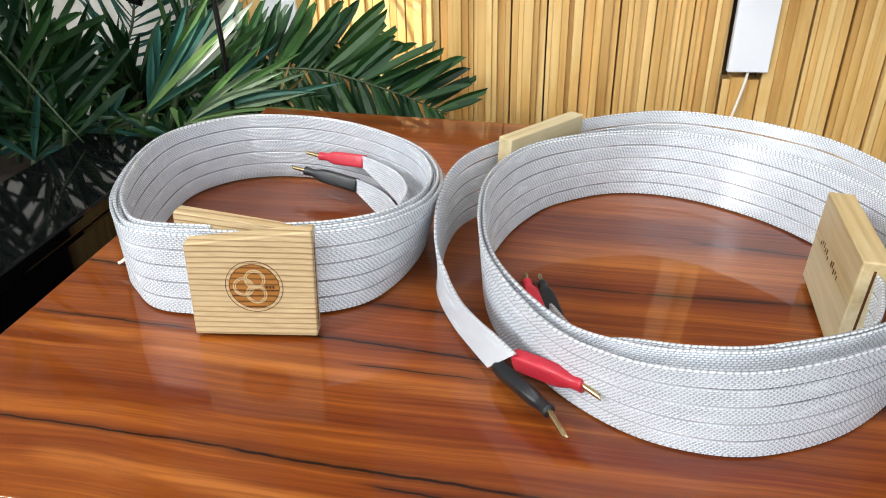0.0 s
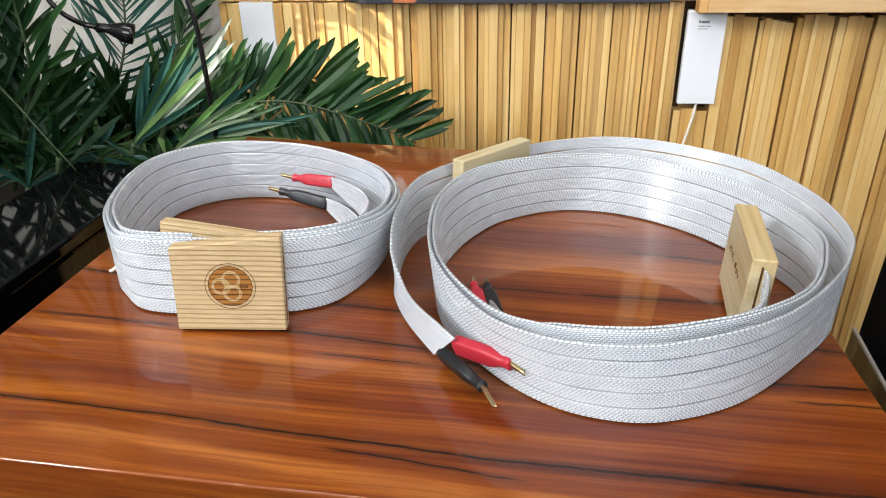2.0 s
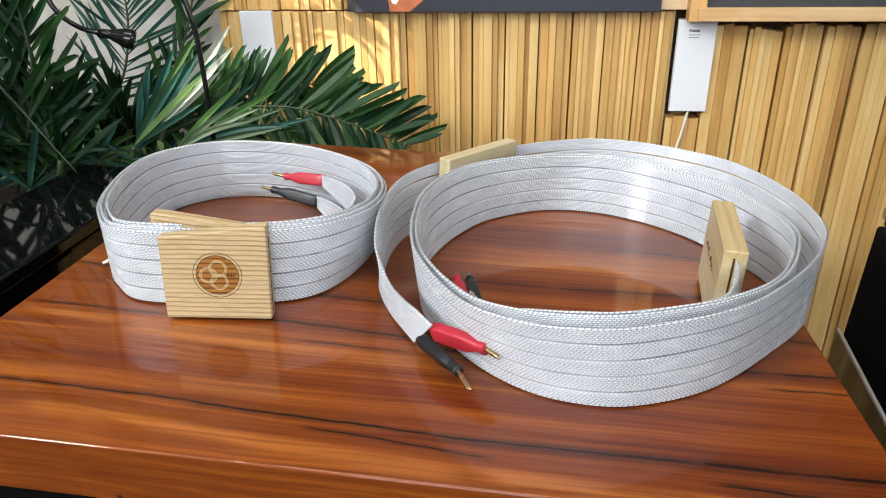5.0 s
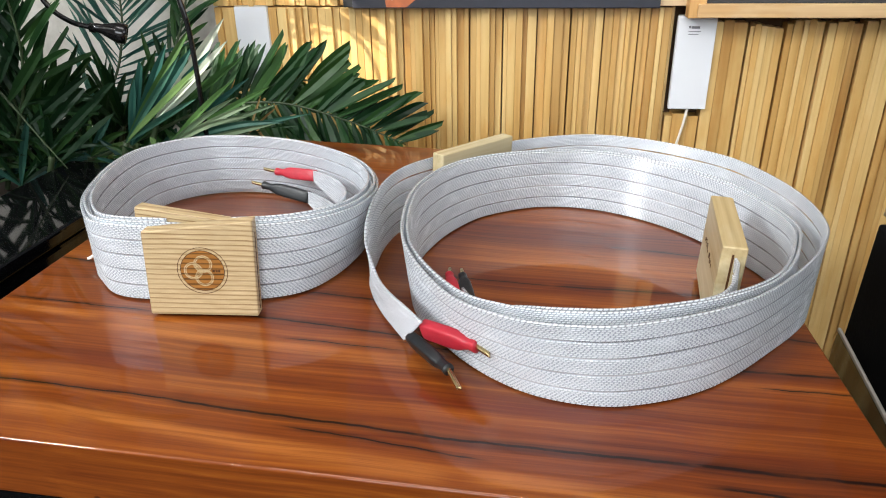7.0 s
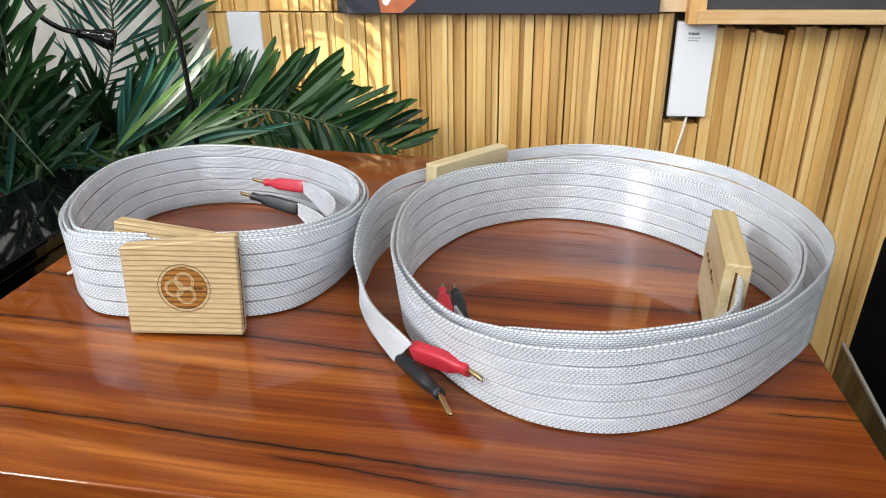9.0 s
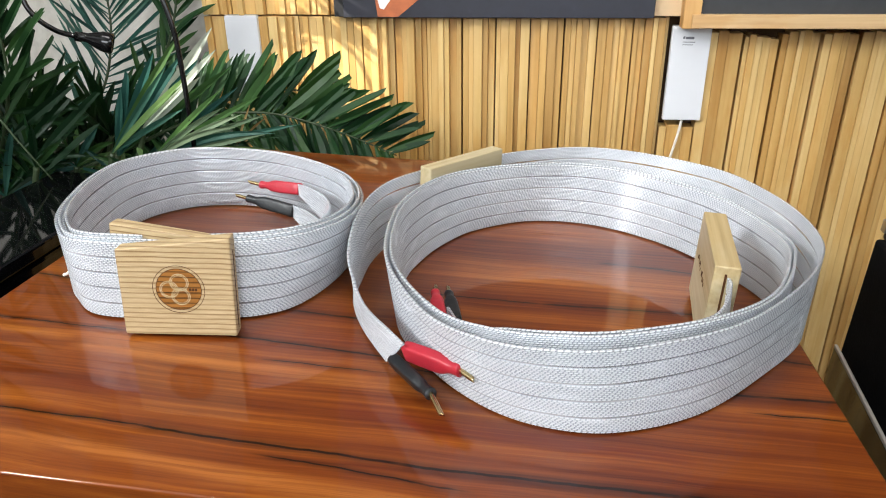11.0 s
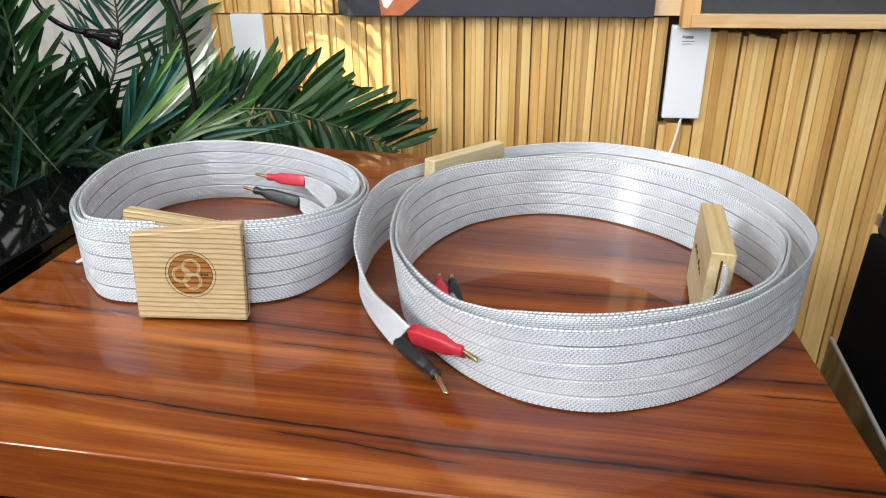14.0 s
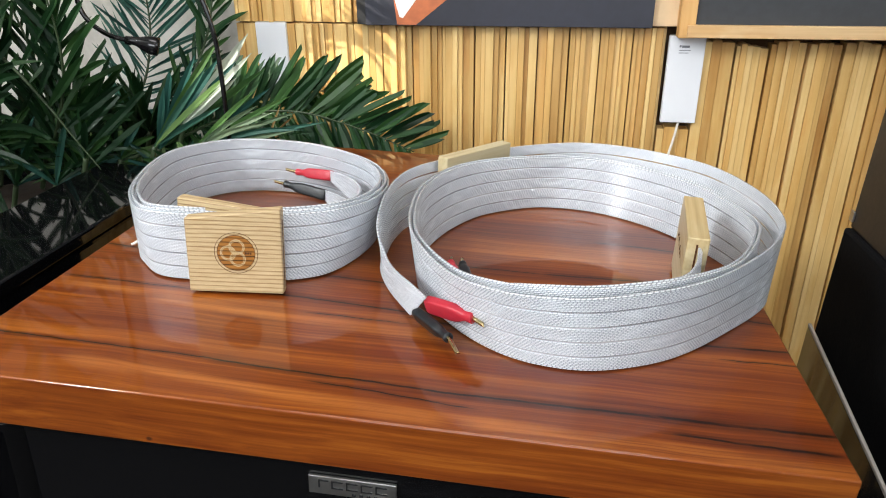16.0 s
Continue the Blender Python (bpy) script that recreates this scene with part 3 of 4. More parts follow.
def ribbon(name, pts, parent, label="", step=0.0045, bands=BANDS):
    """A flat cable: pts are (bottom x, y, z, top x, y, z). Strands stand out as ridges on both faces, clear webs part the bands."""
    p, s = spline(pts, step)
    bot, top = p[:, :3], p[:, 3:]
    n = len(p)
    tang = np.gradient((bot + top) / 2, axis=0)
    tang /= np.linalg.norm(tang, axis=1)[:, None]
    up = top - bot
    nor = np.cross(tang, up)
    nor /= np.linalg.norm(nor, axis=1)[:, None]
    cols = []
    gap = 0.024
    band = (1 - gap * (bands - 1)) / bands
    for b in range(bands):
        for k in range(PER):
            for f, h in ((0.0, 0.25), (0.3, 1.0), (0.7, 1.0)):
                cols.append((b * (band + gap) + band * (k + f) / PER, h, (b * PER + k + f) / 40.0, 0))
        cols.append((b * (band + gap) + band, 0.25, (b * PER + PER - 0.001) / 40.0, 1))
    m = len(cols)
    vs = np.array([c[0] for c in cols])
    hs = np.array([c[1] for c in cols]) * 0.00085 + 0.00010
    mid = bot[:, None, :] + up[:, None, :] * vs[None, :, None]
    front = mid + nor[:, None, :] * hs[None, :, None]
    back = mid - nor[:, None, :] * hs[None, :, None]
    verts = np.concatenate([front, back[:, ::-1]], axis=1).reshape(-1, 3)
    k = 2 * m
    i = np.arange(n - 1)[:, None] * k
    j = np.arange(k)[None, :]
    j2 = (j + 1) % k
    faces = np.stack([i + j, i + j2, i + k + j2, i + k + j], axis=2).reshape(-1, 4)
    web = np.array([c[3] for c in cols])
    side = np.concatenate([web[:-1], [0], web[::-1][1:], [0]])
    me = bpy.data.meshes.new(name)
    me.from_pydata(verts.tolist(), [], faces.tolist())
    me.materials.append(MAT["strand"])
    me.materials.append(MAT["film"])
    me.polygons.foreach_set("material_index", np.tile(side, n - 1).astype(np.int32))
    me.polygons.foreach_set("use_smooth", np.ones(len(faces), bool))
    uv = me.uv_layers.new(name="strand")
    vv = np.array([c[2] for c in cols])
    vv = np.concatenate([vv, vv[::-1]])
    uu = s
    fu = np.stack([np.repeat(uu[:-1, None], k, 1), np.repeat(uu[:-1, None], k, 1), np.repeat(uu[1:, None], k, 1), np.repeat(uu[1:, None], k, 1)], 2)
    fv = np.stack([np.tile(vv, (n - 1, 1)), np.tile(vv[j2[0]], (n - 1, 1)), np.tile(vv[j2[0]], (n - 1, 1)), np.tile(vv, (n - 1, 1))], 2)
    uv.data.foreach_set("uv", np.stack([fu, fv], 3).reshape(-1).astype(np.float32))
    ob = new(name, me)
    ob.parent = parent
    if label:
        ob["label"] = label
    return ob


def inward(pts, centre, d, dz=0.0, lift=0.0):
    """The same turn, moved d towards the centre; dz: of its top edge, lift: of its lower edge."""
    out = []
    for bx, by, bz, tx, ty, tz in pts:
        c = Vector((bx - centre[0], by - centre[1]))
        k = c.normalized() * d
        out.append((bx - k.x, by - k.y, bz + lift, tx - k.x, ty - k.y, tz + dz))
    return out


def block(name, m, size, parent, label="", mat="ash", rise=0.0):
    """A wooden end block with eased edges and a slot in its ends; m: pose of the middle of its bottom front edge."""
    w, t, h = size
    bm = box((-w / 2, 0, 0), (w / 2, t, h), 0.0011, 2)
    for q in bm.verts:
        if q.co.z > h / 2:
            q.co.z += rise * q.co.x / w
    ob = part(name, bm, mat, parent, label, False)
    ob.matrix_world = m
    slot = part("slot", box((w / 2 - 0.001, t * 0.42, h * 0.06), (w / 2 + 0.00015, t * 0.42 + 0.0015, h * 0.92)), "burn_line", ob, "dark narrow slot where the cable enters")
    slot.matrix_world = m
    return ob


def rings(parent, m):
    """The round burnt mark of interlocking rings on a block's face."""
    disc = bmesh.new()
    bmesh.ops.create_circle(disc, cap_ends=True, segments=64, radius=0.0152, matrix=Matrix.Rotation(radians(90), 4, "X"))
    bmesh.ops.translate(disc, verts=disc.verts, vec=(0, -0.0001, 0))
    d = part("burnt_disc", disc, "burn", parent, "brown burnt disc")
    d.matrix_world = m
    for r in (0.0172, 0.0150):
        o = part("burnt_ring", ring_plate(r - 0.00020, r + 0.00020, 0.0002), "burn_line", parent)
        o.matrix_world = m
    for a in (72, 182, 292):
        c = (0.0054 * math.cos(radians(a)) - 0.0010, 0.0054 * math.sin(radians(a)))
        for r, w in ((0.0064, 0.00070), (0.0052, 0.00050)):
            o = part("pale_ring", ring_plate(r - w, r, 0.0004, 48, c), "ash", parent)
            o.matrix_world = m
    for x0, x1 in ((0.0068, 0.0085), (0.0090, 0.0104), (0.0109, 0.0122)):
        o = part("mark", box((x0, -0.0004, -0.0008), (x1, -0.0001, 0.0010)), "burn_line", parent)
        o.matrix_world = m


def plug(parent, root, neck, tip, mat, label, flat=(0.0115, 0.0062), twist=0.0):
    """A banana plug: a shrink sleeve, wide and flat at the cable and round at the neck, and a split gold pin."""
    root, neck, tip = Vector(root), Vector(neck), Vector(tip)
    d = (neck - root).normalized()
    side = d.cross(Vector((0, 0, 1))).normalized()
    up = side.cross(d)
    side, up = side * math.cos(twist) + up * math.sin(twist), up * math.cos(twist) - side * math.sin(twist)
    L = (neck - root).length
    bm = bmesh.new()
    prof = [(0.0, 0.93, 0.9, 4.0), (0.02, 1.0, 1.0, 4.0), (0.15, 0.99, 1.0, 5.0), (0.45, 1.0, 1.02, 5.0), (0.64, 0.97, 1.0, 4.5), (0.72, 0.84, 0.97, 3.6), (0.79, 0.64, 0.92, 2.8), (0.86, 0.56, 0.80, 2.4), (0.94, 0.62, 0.88, 2.2), (0.985, 0.68, 0.96, 2.2), (1.0, 0.66, 0.94, 2.2)]
    rows = []
    n = 28
    for f, a, b, e in prof:
        row = []
        for k in range(n):
            t = 2 * math.pi * k / n
            c, s = math.cos(t), math.sin(t)
            cx = math.copysign(abs(c) ** (2 / e), c) * flat[0] / 2 * a
            cy = math.copysign(abs(s) ** (2 / e), s) * flat[1] / 2 * b
            row.append(bm.verts.new(root + d * (L * f) + side * cx * 1.0 + up * cy))
        rows.append(row)
    for a, b in zip(rows, rows[1:]):
        for k in range(n):
            bm.faces.new((a[k], a[(k + 1) % n], b[(k + 1) % n], b[k]))
    bm.faces.new(rows[0][::-1])
    bm.faces.new(rows[-1])
    body = part("plug_sleeve", bm, mat, parent, label, True)
    e = (tip - neck).normalized()
    o = e.orthogonal().normalized()
    a = neck - e * 0.003
    pin = tube([a, neck.lerp(tip, 0.5), tip], 0.00165, 14, 0.0012, (0.92, 1.0, 1.0, 1.0, 0.9))
    for q in pin.verts:
        over = (q.co - tip).dot(e) + 0.0022
        if over > 0:
            q.co -= e * max(0.0, (q.co - tip).dot(o) + 0.0012) * over / 0.0022 * 1.1
    part("pin", pin, "gold", body, "gold-plated pin with a slanted tip", True)
    return body


ZB, ZT = 0.7012, 0.7620
LEFT_TURN = [(-0.120, 0.389, -0.120, 0.389), (-0.085, 0.400, -0.082, 0.402), (-0.062, 0.420, -0.052, 0.422), (-0.046, 0.462, -0.031, 0.455), (-0.042, 0.510, -0.029, 0.500),
             (-0.060, 0.560, -0.050, 0.546), (-0.100, 0.596, -0.090, 0.580), (-0.150, 0.614, -0.140, 0.602), (-0.200, 0.613, -0.195, 0.603), (-0.240, 0.592, -0.233, 0.588),
             (-0.263, 0.552, -0.264, 0.546), (-0.261, 0.490, -0.267, 0.495), (-0.245, 0.425, -0.249, 0.430), (-0.222, 0.396, -0.225, 0.392), (-0.198, 0.380, -0.203, 0.378), (-0.158, 0.381, -0.158, 0.379)]


def left_cable():
    c = thing("flat_speaker_cable", "coiled silvery-white flat speaker cable with ash end blocks", "cable", "pair of flat cables", at=pose(0, 0, 0))
    mid = (-0.15, 0.495)
    one = [(a, b, ZB, d, e, ZT) for a, b, d, e in LEFT_TURN]
    path = []
    for k, (d0, dz) in enumerate(((0.0, -0.0008), (0.0024, 0.0016), (0.0050, -0.0016), (0.0074, 0.0024))):
        nxt = (0.0024, 0.0050, 0.0074, 0.0096)[k]
        for i, q in enumerate(one):
            f = i / len(one)
            path += inward([q], mid, d0 + (nxt - d0) * f, dz, max(0.0, dz + 0.0012))
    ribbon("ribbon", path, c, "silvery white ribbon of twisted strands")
    # the free end peels off the right side and runs to the two plugs
    ribbon("tail", [(-0.057, 0.455, 0.731, -0.052, 0.450, 0.757), (-0.058, 0.492, 0.731, -0.053, 0.484, 0.756), (-0.071, 0.520, 0.731, -0.066, 0.514, 0.754), (-0.088, 0.543, 0.732, -0.086, 0.541, 0.750), (-0.108, 0.5665, 0.7355, -0.107, 0.566, 0.7445)], c, "half of the ribbon end, to the red plug", 0.0045, 3)
    ribbon("tail", [(-0.061, 0.455, 0.703, -0.058, 0.453, 0.729), (-0.063, 0.492, 0.703, -0.059, 0.489, 0.729), (-0.076, 0.522, 0.703, -0.072, 0.519, 0.728), (-0.093, 0.546, 0.705, -0.090, 0.544, 0.726), (-0.114, 0.5655, 0.7125, -0.113, 0.565, 0.7235)], c, "half of the ribbon end, to the black plug", 0.0045, 3)
    plug(c, (-0.104, 0.565, 0.7395), (-0.147, 0.580, 0.7355), (-0.163, 0.585, 0.7360), "red", "red shrink sleeve", (0.0112, 0.0085), 1.2)
    plug(c, (-0.111, 0.564, 0.7175), (-0.161, 0.578, 0.7215), (-0.176, 0.583, 0.7220), "dark", "black shrink sleeve", (0.0118, 0.0085), 1.2)
    m = pose(-0.1252, 0.3642, 0.7025, -3.0, 0.3, 8.1)
    b = block("end_block", m, (0.0758, 0.0112, 0.0672), c, "square ash end block with a burnt ring mark", "ash", 0.0100)
    rings(b, m @ Matrix.Translation((0.0015, 0, 0.0345)))
    block("end_block", pose(-0.1490, 0.3860, 0.7025, -3, 3.5, 0.0), (0.0735, 0.0112, 0.0655), c, "square ash end block behind the marked one", "ash", -0.002)
    part("tie", tube([(-0.241, 0.430, 0.714), (-0.245, 0.427, 0.711), (-0.248, 0.424, 0.7085), (-0.2505, 0.4235, 0.7075)], 0.0012, 8, 0.002), "rubber", c, "loose white thread end", True)
    return c


def right_cable():
    c = thing("flat_speaker_cable", "larger loosely coiled silvery-white flat speaker cable, ash end blocks", "cable", "pair of flat cables", at=pose(0, 0, 0))
    zb, zt = ZB, ZT

    def up(l):
        return [(a, b, zb, d, e, zt) for a, b, d, e in l]

    outer = [(0.020, 0.356, 0.703, 0.035, 0.333, 0.732), (0.007, 0.375, 0.703, 0.0225, 0.342, 0.737), (-0.005, 0.395, 0.702, 0.012, 0.353, 0.738), (-0.016, 0.418, 0.7015, 0.000, 0.372, 0.737), (-0.023, 0.440, zb, -0.010, 0.392, 0.740),
             (-0.0245, 0.466, zb, -0.0225, 0.424, 0.748), (-0.0245, 0.503, zb, -0.0275, 0.478, 0.758), (-0.016, 0.541, zb, -0.019, 0.532, zt), (0.010, 0.575, zb, 0.006, 0.576, zt)]
    outer += up([(0.044, 0.606, 0.044, 0.608), (0.078, 0.642, 0.078, 0.646), (0.122, 0.668, 0.122, 0.674), (0.158, 0.682, 0.158, 0.687), (0.198, 0.680, 0.198, 0.685), (0.244, 0.660, 0.245, 0.666),
                 (0.286, 0.622, 0.290, 0.629), (0.313, 0.556, 0.318, 0.558), (0.316, 0.490, 0.321, 0.488), (0.304, 0.436, 0.303, 0.436)])
    front = up([(0.262, 0.383, 0.263, 0.384), (0.214, 0.336, 0.218, 0.346), (0.165, 0.311, 0.160, 0.319), (0.126, 0.308, 0.122, 0.312), (0.090, 0.320, 0.088, 0.313), (0.054, 0.350, 0.052, 0.330), (0.020, 0.400, 0.014, 0.392)])
    inner = up([(0.007, 0.470, 0.002, 0.470), (0.014, 0.515, 0.010, 0.528), (0.030, 0.556, 0.034, 0.574), (0.056, 0.594, 0.075, 0.606), (0.108, 0.628, 0.129, 0.627), (0.164, 0.631, 0.180, 0.625), (0.216, 0.608, 0.232, 0.596),
                (0.258, 0.568, 0.271, 0.553), (0.297, 0.496, 0.295, 0.482), (0.293, 0.440, 0.287, 0.436)])
    mid = (0.15, 0.48)
    upright = front
    front = []
    for (bx, by, bz, tx, ty, tz), lean in zip(upright, (0.004, 0.009, 0.013, 0.014, 0.012, 0.007, 0.002)):
        k = (Vector((bx, by)) - Vector(mid)).normalized() * lean
        front.append((bx, by, bz, tx + k.x, ty + k.y, bz + math.sqrt((tz - bz) ** 2 - lean ** 2)))
    front2 = inward(upright, mid, 0.0026, -0.0022)
    inner2 = inward(inner, mid, 0.0030, -0.0012) + inward(upright[:3], mid, 0.0052, -0.0022)
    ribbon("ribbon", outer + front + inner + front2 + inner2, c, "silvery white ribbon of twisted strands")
    ribbon("tail", [(0.2355, 0.414, 0.708, 0.2355, 0.414, 0.7635), (0.2395, 0.398, 0.704, 0.2345, 0.400, 0.763), (0.2370, 0.382, 0.703, 0.2330, 0.387, 0.762), *inward(upright[1:4], mid, 0.0076, -0.0030),
                    (0.096, 0.334, 0.703, 0.094, 0.330, 0.752), (0.072, 0.360, 0.703, 0.070, 0.350, 0.738), (0.056, 0.402, 0.703, 0.054, 0.398, 0.724)], c, "ribbon end that runs to the inner plugs")
    plug(c, (0.049, 0.404, 0.709), (0.039, 0.447, 0.7075), (0.0375, 0.461, 0.707), "red", "red shrink sleeve", (0.0105, 0.0085), 0.3)
    plug(c, (0.059, 0.404, 0.709), (0.0495, 0.447, 0.7075), (0.047, 0.461, 0.707), "dark", "black shrink sleeve", (0.0105, 0.0085), 0.3)
    plug(c, (0.0355, 0.3410, 0.7225), (0.0712, 0.3190, 0.7270), (0.0805, 0.3115, 0.7260), "red", "red shrink sleeve", (0.0138, 0.0080), 1.25)
    plug(c, (0.0260, 0.3495, 0.7085), (0.055, 0.3130, 0.7125), (0.0640, 0.296, 0.7105), "dark", "black shrink sleeve", (0.0118, 0.0080), 1.1)
    block("end_block", pose(0.0475, 0.5960, 0.7045, 0, 0, 53), (0.098, 0.0135, 0.0655), c, "pale ash end block at the back of the coil", "pale_ash")
    b = block("end_block", pose(0.2315, 0.4500, 0.7035, 0, 0, -97.5), (0.100, 0.0165, 0.0668), c, "pale ash end block standing inside the coil", "pale_ash")
    rnd = random.Random(9)
    for i in range(11):
        x0, z0 = -0.031 + 0.0042 * i + (0.006 if i > 5 else 0), 0.036 + rnd.uniform(-0.0015, 0.0015)
        x1, z1 = x0 + rnd.uniform(0.0008, 0.0024), z0 + rnd.uniform(0.002, 0.0048)
        o = part("writing", box((x0, -0.0003, z0), (x1, 0.0, z1)), "burn_line", b, "short burnt bars of unreadable writing")
        o.matrix_world = b.matrix_world
    return c


# ---- things on the wall ----
def wall_thing(name, label, category, x, z, group=""):
    return thing(name, label, category, group, at=LEAN @ Matrix.Translation((x, WALL, z)))


def card(x, z, w, h, cable, label):
    """A flat white box hung on the slats."""
    c = wall_thing("white_panel_device", label, "device", x, z, "white wall panels")
    part("case", box((-w / 2, -0.024, -h), (w / 2, -0.013, 0), 0.0012, 2), "white", c, "matt white case")
    part("top_edge", box((-w / 2 + 0.001, -0.022, 0.0), (w / 2 - 0.001, -0.014, 0.0014)), "steel", c, "grey top edge")
    if cable:
        for x0, x1, z0 in ((-0.012, -0.009, -0.016), (-0.008, 0.004, -0.0165), (-0.012, 0.006, -0.0225), (-0.012, 0.003, -0.0265)):
            hgt = 0.0036 if z0 > -0.017 else 0.0010
            part("print", box((x0, -0.0243, z0 - hgt / 2), (x1, -0.0239, z0 + hgt / 2)), "print", c, "small grey printed bars")
        part("lead", tube([(0.002, -0.019, -h - 0.001), (-0.003, -0.022, -h - 0.03), (-0.012, -0.026, -h - 0.07), (-0.022, -0.03, -h - 0.12), (-0.02, -0.03, -h - 0.3)], 0.0021, 10), "rubber", c, "white flex that hangs down", True)
    return c


def pictures():
    p = wall_thing("picture_canvas", "dark printed canvas with an orange and white shape", "picture", 0.037, 0.844)
    part("canvas", box((-0.234, -0.040, 0.0), (0.234, -0.022, 0.95), 0.001), "navy", p, "dark navy printed canvas")
    for name, mat, pts in (("orange_shape", "orange", [(-0.180, 0.0015), (-0.148, 0.0015), (-0.020, 0.10), (-0.020, 0.16), (-0.20, 0.16)]), ("white_shape", "paper", [(-0.176, 0.014), (-0.170, 0.012), (-0.120, 0.075), (-0.192, 0.075)])):
        bm = bmesh.new()
        y = -0.0404 if mat == "orange" else -0.0407
        f = bm.faces.new([bm.verts.new((a, y, b)) for a, b in pts])
        part(name, bm, mat, p)
    part("edge", box((-0.250, -0.034, 0.001), (-0.235, -0.022, 0.95)), "satin", p, "black canvas edge")
    b = wall_thing("plywood_strip", "pale plywood strip with screw heads between the pictures", "board", 0.290, 0.846)
    part("board", box((-0.022, -0.030, 0.0), (0.0205, -0.016, 0.95), 0.001), "ply", b)
    for z in (0.045, 0.2):
        s = part("screw", lathe([(0.0, 0.0), (0.0045, 0.0), (0.0045, 0.0012), (0.003, 0.0022), (0.0, 0.0022)], 20), "steel", b)
        s.matrix_world = b.matrix_world @ pose(-0.004, -0.0302, z, 90, 0, 0)
    f = wall_thing("framed_board", "charcoal board in a light oak frame hung on the slats", "picture", 0.31, 0.832)
    part("bottom_rail", box((0.012, -0.058, 0.0), (0.66, -0.030, 0.019), 0.001), "oak", f, "light oak rail")
    part("stile", box((0.0, -0.054, -0.001), (0.024, -0.028, 0.96), 0.001), "oak_up", f, "light oak stile")
    part("stile", box((0.636, -0.054, 0.020), (0.66, -0.028, 0.96), 0.001), "oak_up", f, "light oak stile")
    part("board", box((0.0242, -0.046, 0.0192), (0.6358, -0.032, 0.96)), "slate", f, "dark charcoal board")


# ---- lamps, planter, palms, loudspeakers ----
def reading_lamp(pts, head, way, label):
    c = thing("gooseneck_lamp", label, "lamp", "gooseneck lamps", at=pose(0, 0, 0))
    part("neck", tube(pts, 0.0034, 12), "black", c, "black bent neck", True)
    part("joint", tube([pts[0], Vector(pts[0]) + (Vector(head) - Vector(pts[0])) * 0.3], 0.0062, 16), "black", c, "", True)
    if way is not None:
        h = part("head", lathe([(0.0, -0.030), (0.0055, -0.030), (0.0075, -0.022), (0.0085, -0.012), (0.0125, -0.002), (0.0170, 0.010), (0.0180, 0.020), (0.0178, 0.027), (0.0150, 0.028), (0.0138, 0.022), (0.0, 0.018)], 32), "black", c, "glossy black bell-shaped head", True)
        h.matrix_world = Matrix.Translation(head) @ Vector(way).to_track_quat("Z", "Y").to_matrix().to_4x4() @ Matrix.Scale(0.74, 4)
    return c


def planter():
    c = thing("planter", "round glossy black planter with palms", "planter", at=pose(-0.70, 0.86, 0))
    part("pot", lathe([(0.0, 0.0), (0.11, 0.0), (0.118, 0.015), (0.145, 0.54), (0.152, 0.575), (0.155, 0.582), (0.153, 0.588), (0.146, 0.588), (0.142, 0.580), (0.138, 0.54)], 72), "black", c, "glossy black pot", True)
    part("soil", lathe([(0.0, 0.552), (0.08, 0.553), (0.138, 0.546)], 40), "soil", c, "dark potting soil", True)
    return c


def low_cabinet():
    c = thing("black_cabinet", "low piano black cabinet standing beside the rack", "cabinet", at=pose(0, 0, 0))
    part("body", box((-0.545, 0.05, 0.02), (-0.418, 0.83, 0.622), 0.006, 3), "black", c, "glossy black body", False)
    part("top", box((-0.548, 0.046, 0.6225), (-0.414, 0.834, 0.640), 0.004, 3), "black", c, "glossy black top")
    part("base", box((-0.540, 0.06, 0.0), (-0.424, 0.82, 0.02), 0.001), "satin", c)
    return c


def blade(bm, base, way, flat, size, w, drop, rnd, blunt, steps=7):
    """One folded strap leaf, narrow at its root."""
    nrm = flat.cross(way).normalized()
    prev = None
    cut = rnd.uniform(-0.5, 0.5)
    for q in range(steps + 1):
        t = q / steps
        c = base + way * size * t - Vector((0, 0, 1)) * drop * size * t * t
        prof = min(1.0, 0.3 + 2.2 * t) if t < 0.6 else max(0.04, 1 - ((t - 0.6) / 0.4) ** 2 * (0.45 if blunt else 0.96))
        hw = w / 2 * prof
        sk = way * (cut * w if blunt and q == steps else 0.0)
        row = [bm.verts.new(c - flat * hw + nrm * hw * 0.3 + sk), bm.verts.new(c - nrm * hw * 0.3), bm.verts.new(c + flat * hw + nrm * hw * 0.3 - sk)]
        if prev:
            bm.faces.new((prev[0], prev[1], row[1], row[0]))
            bm.faces.new((prev[1], prev[2], row[2], row[1]))
        prev = row


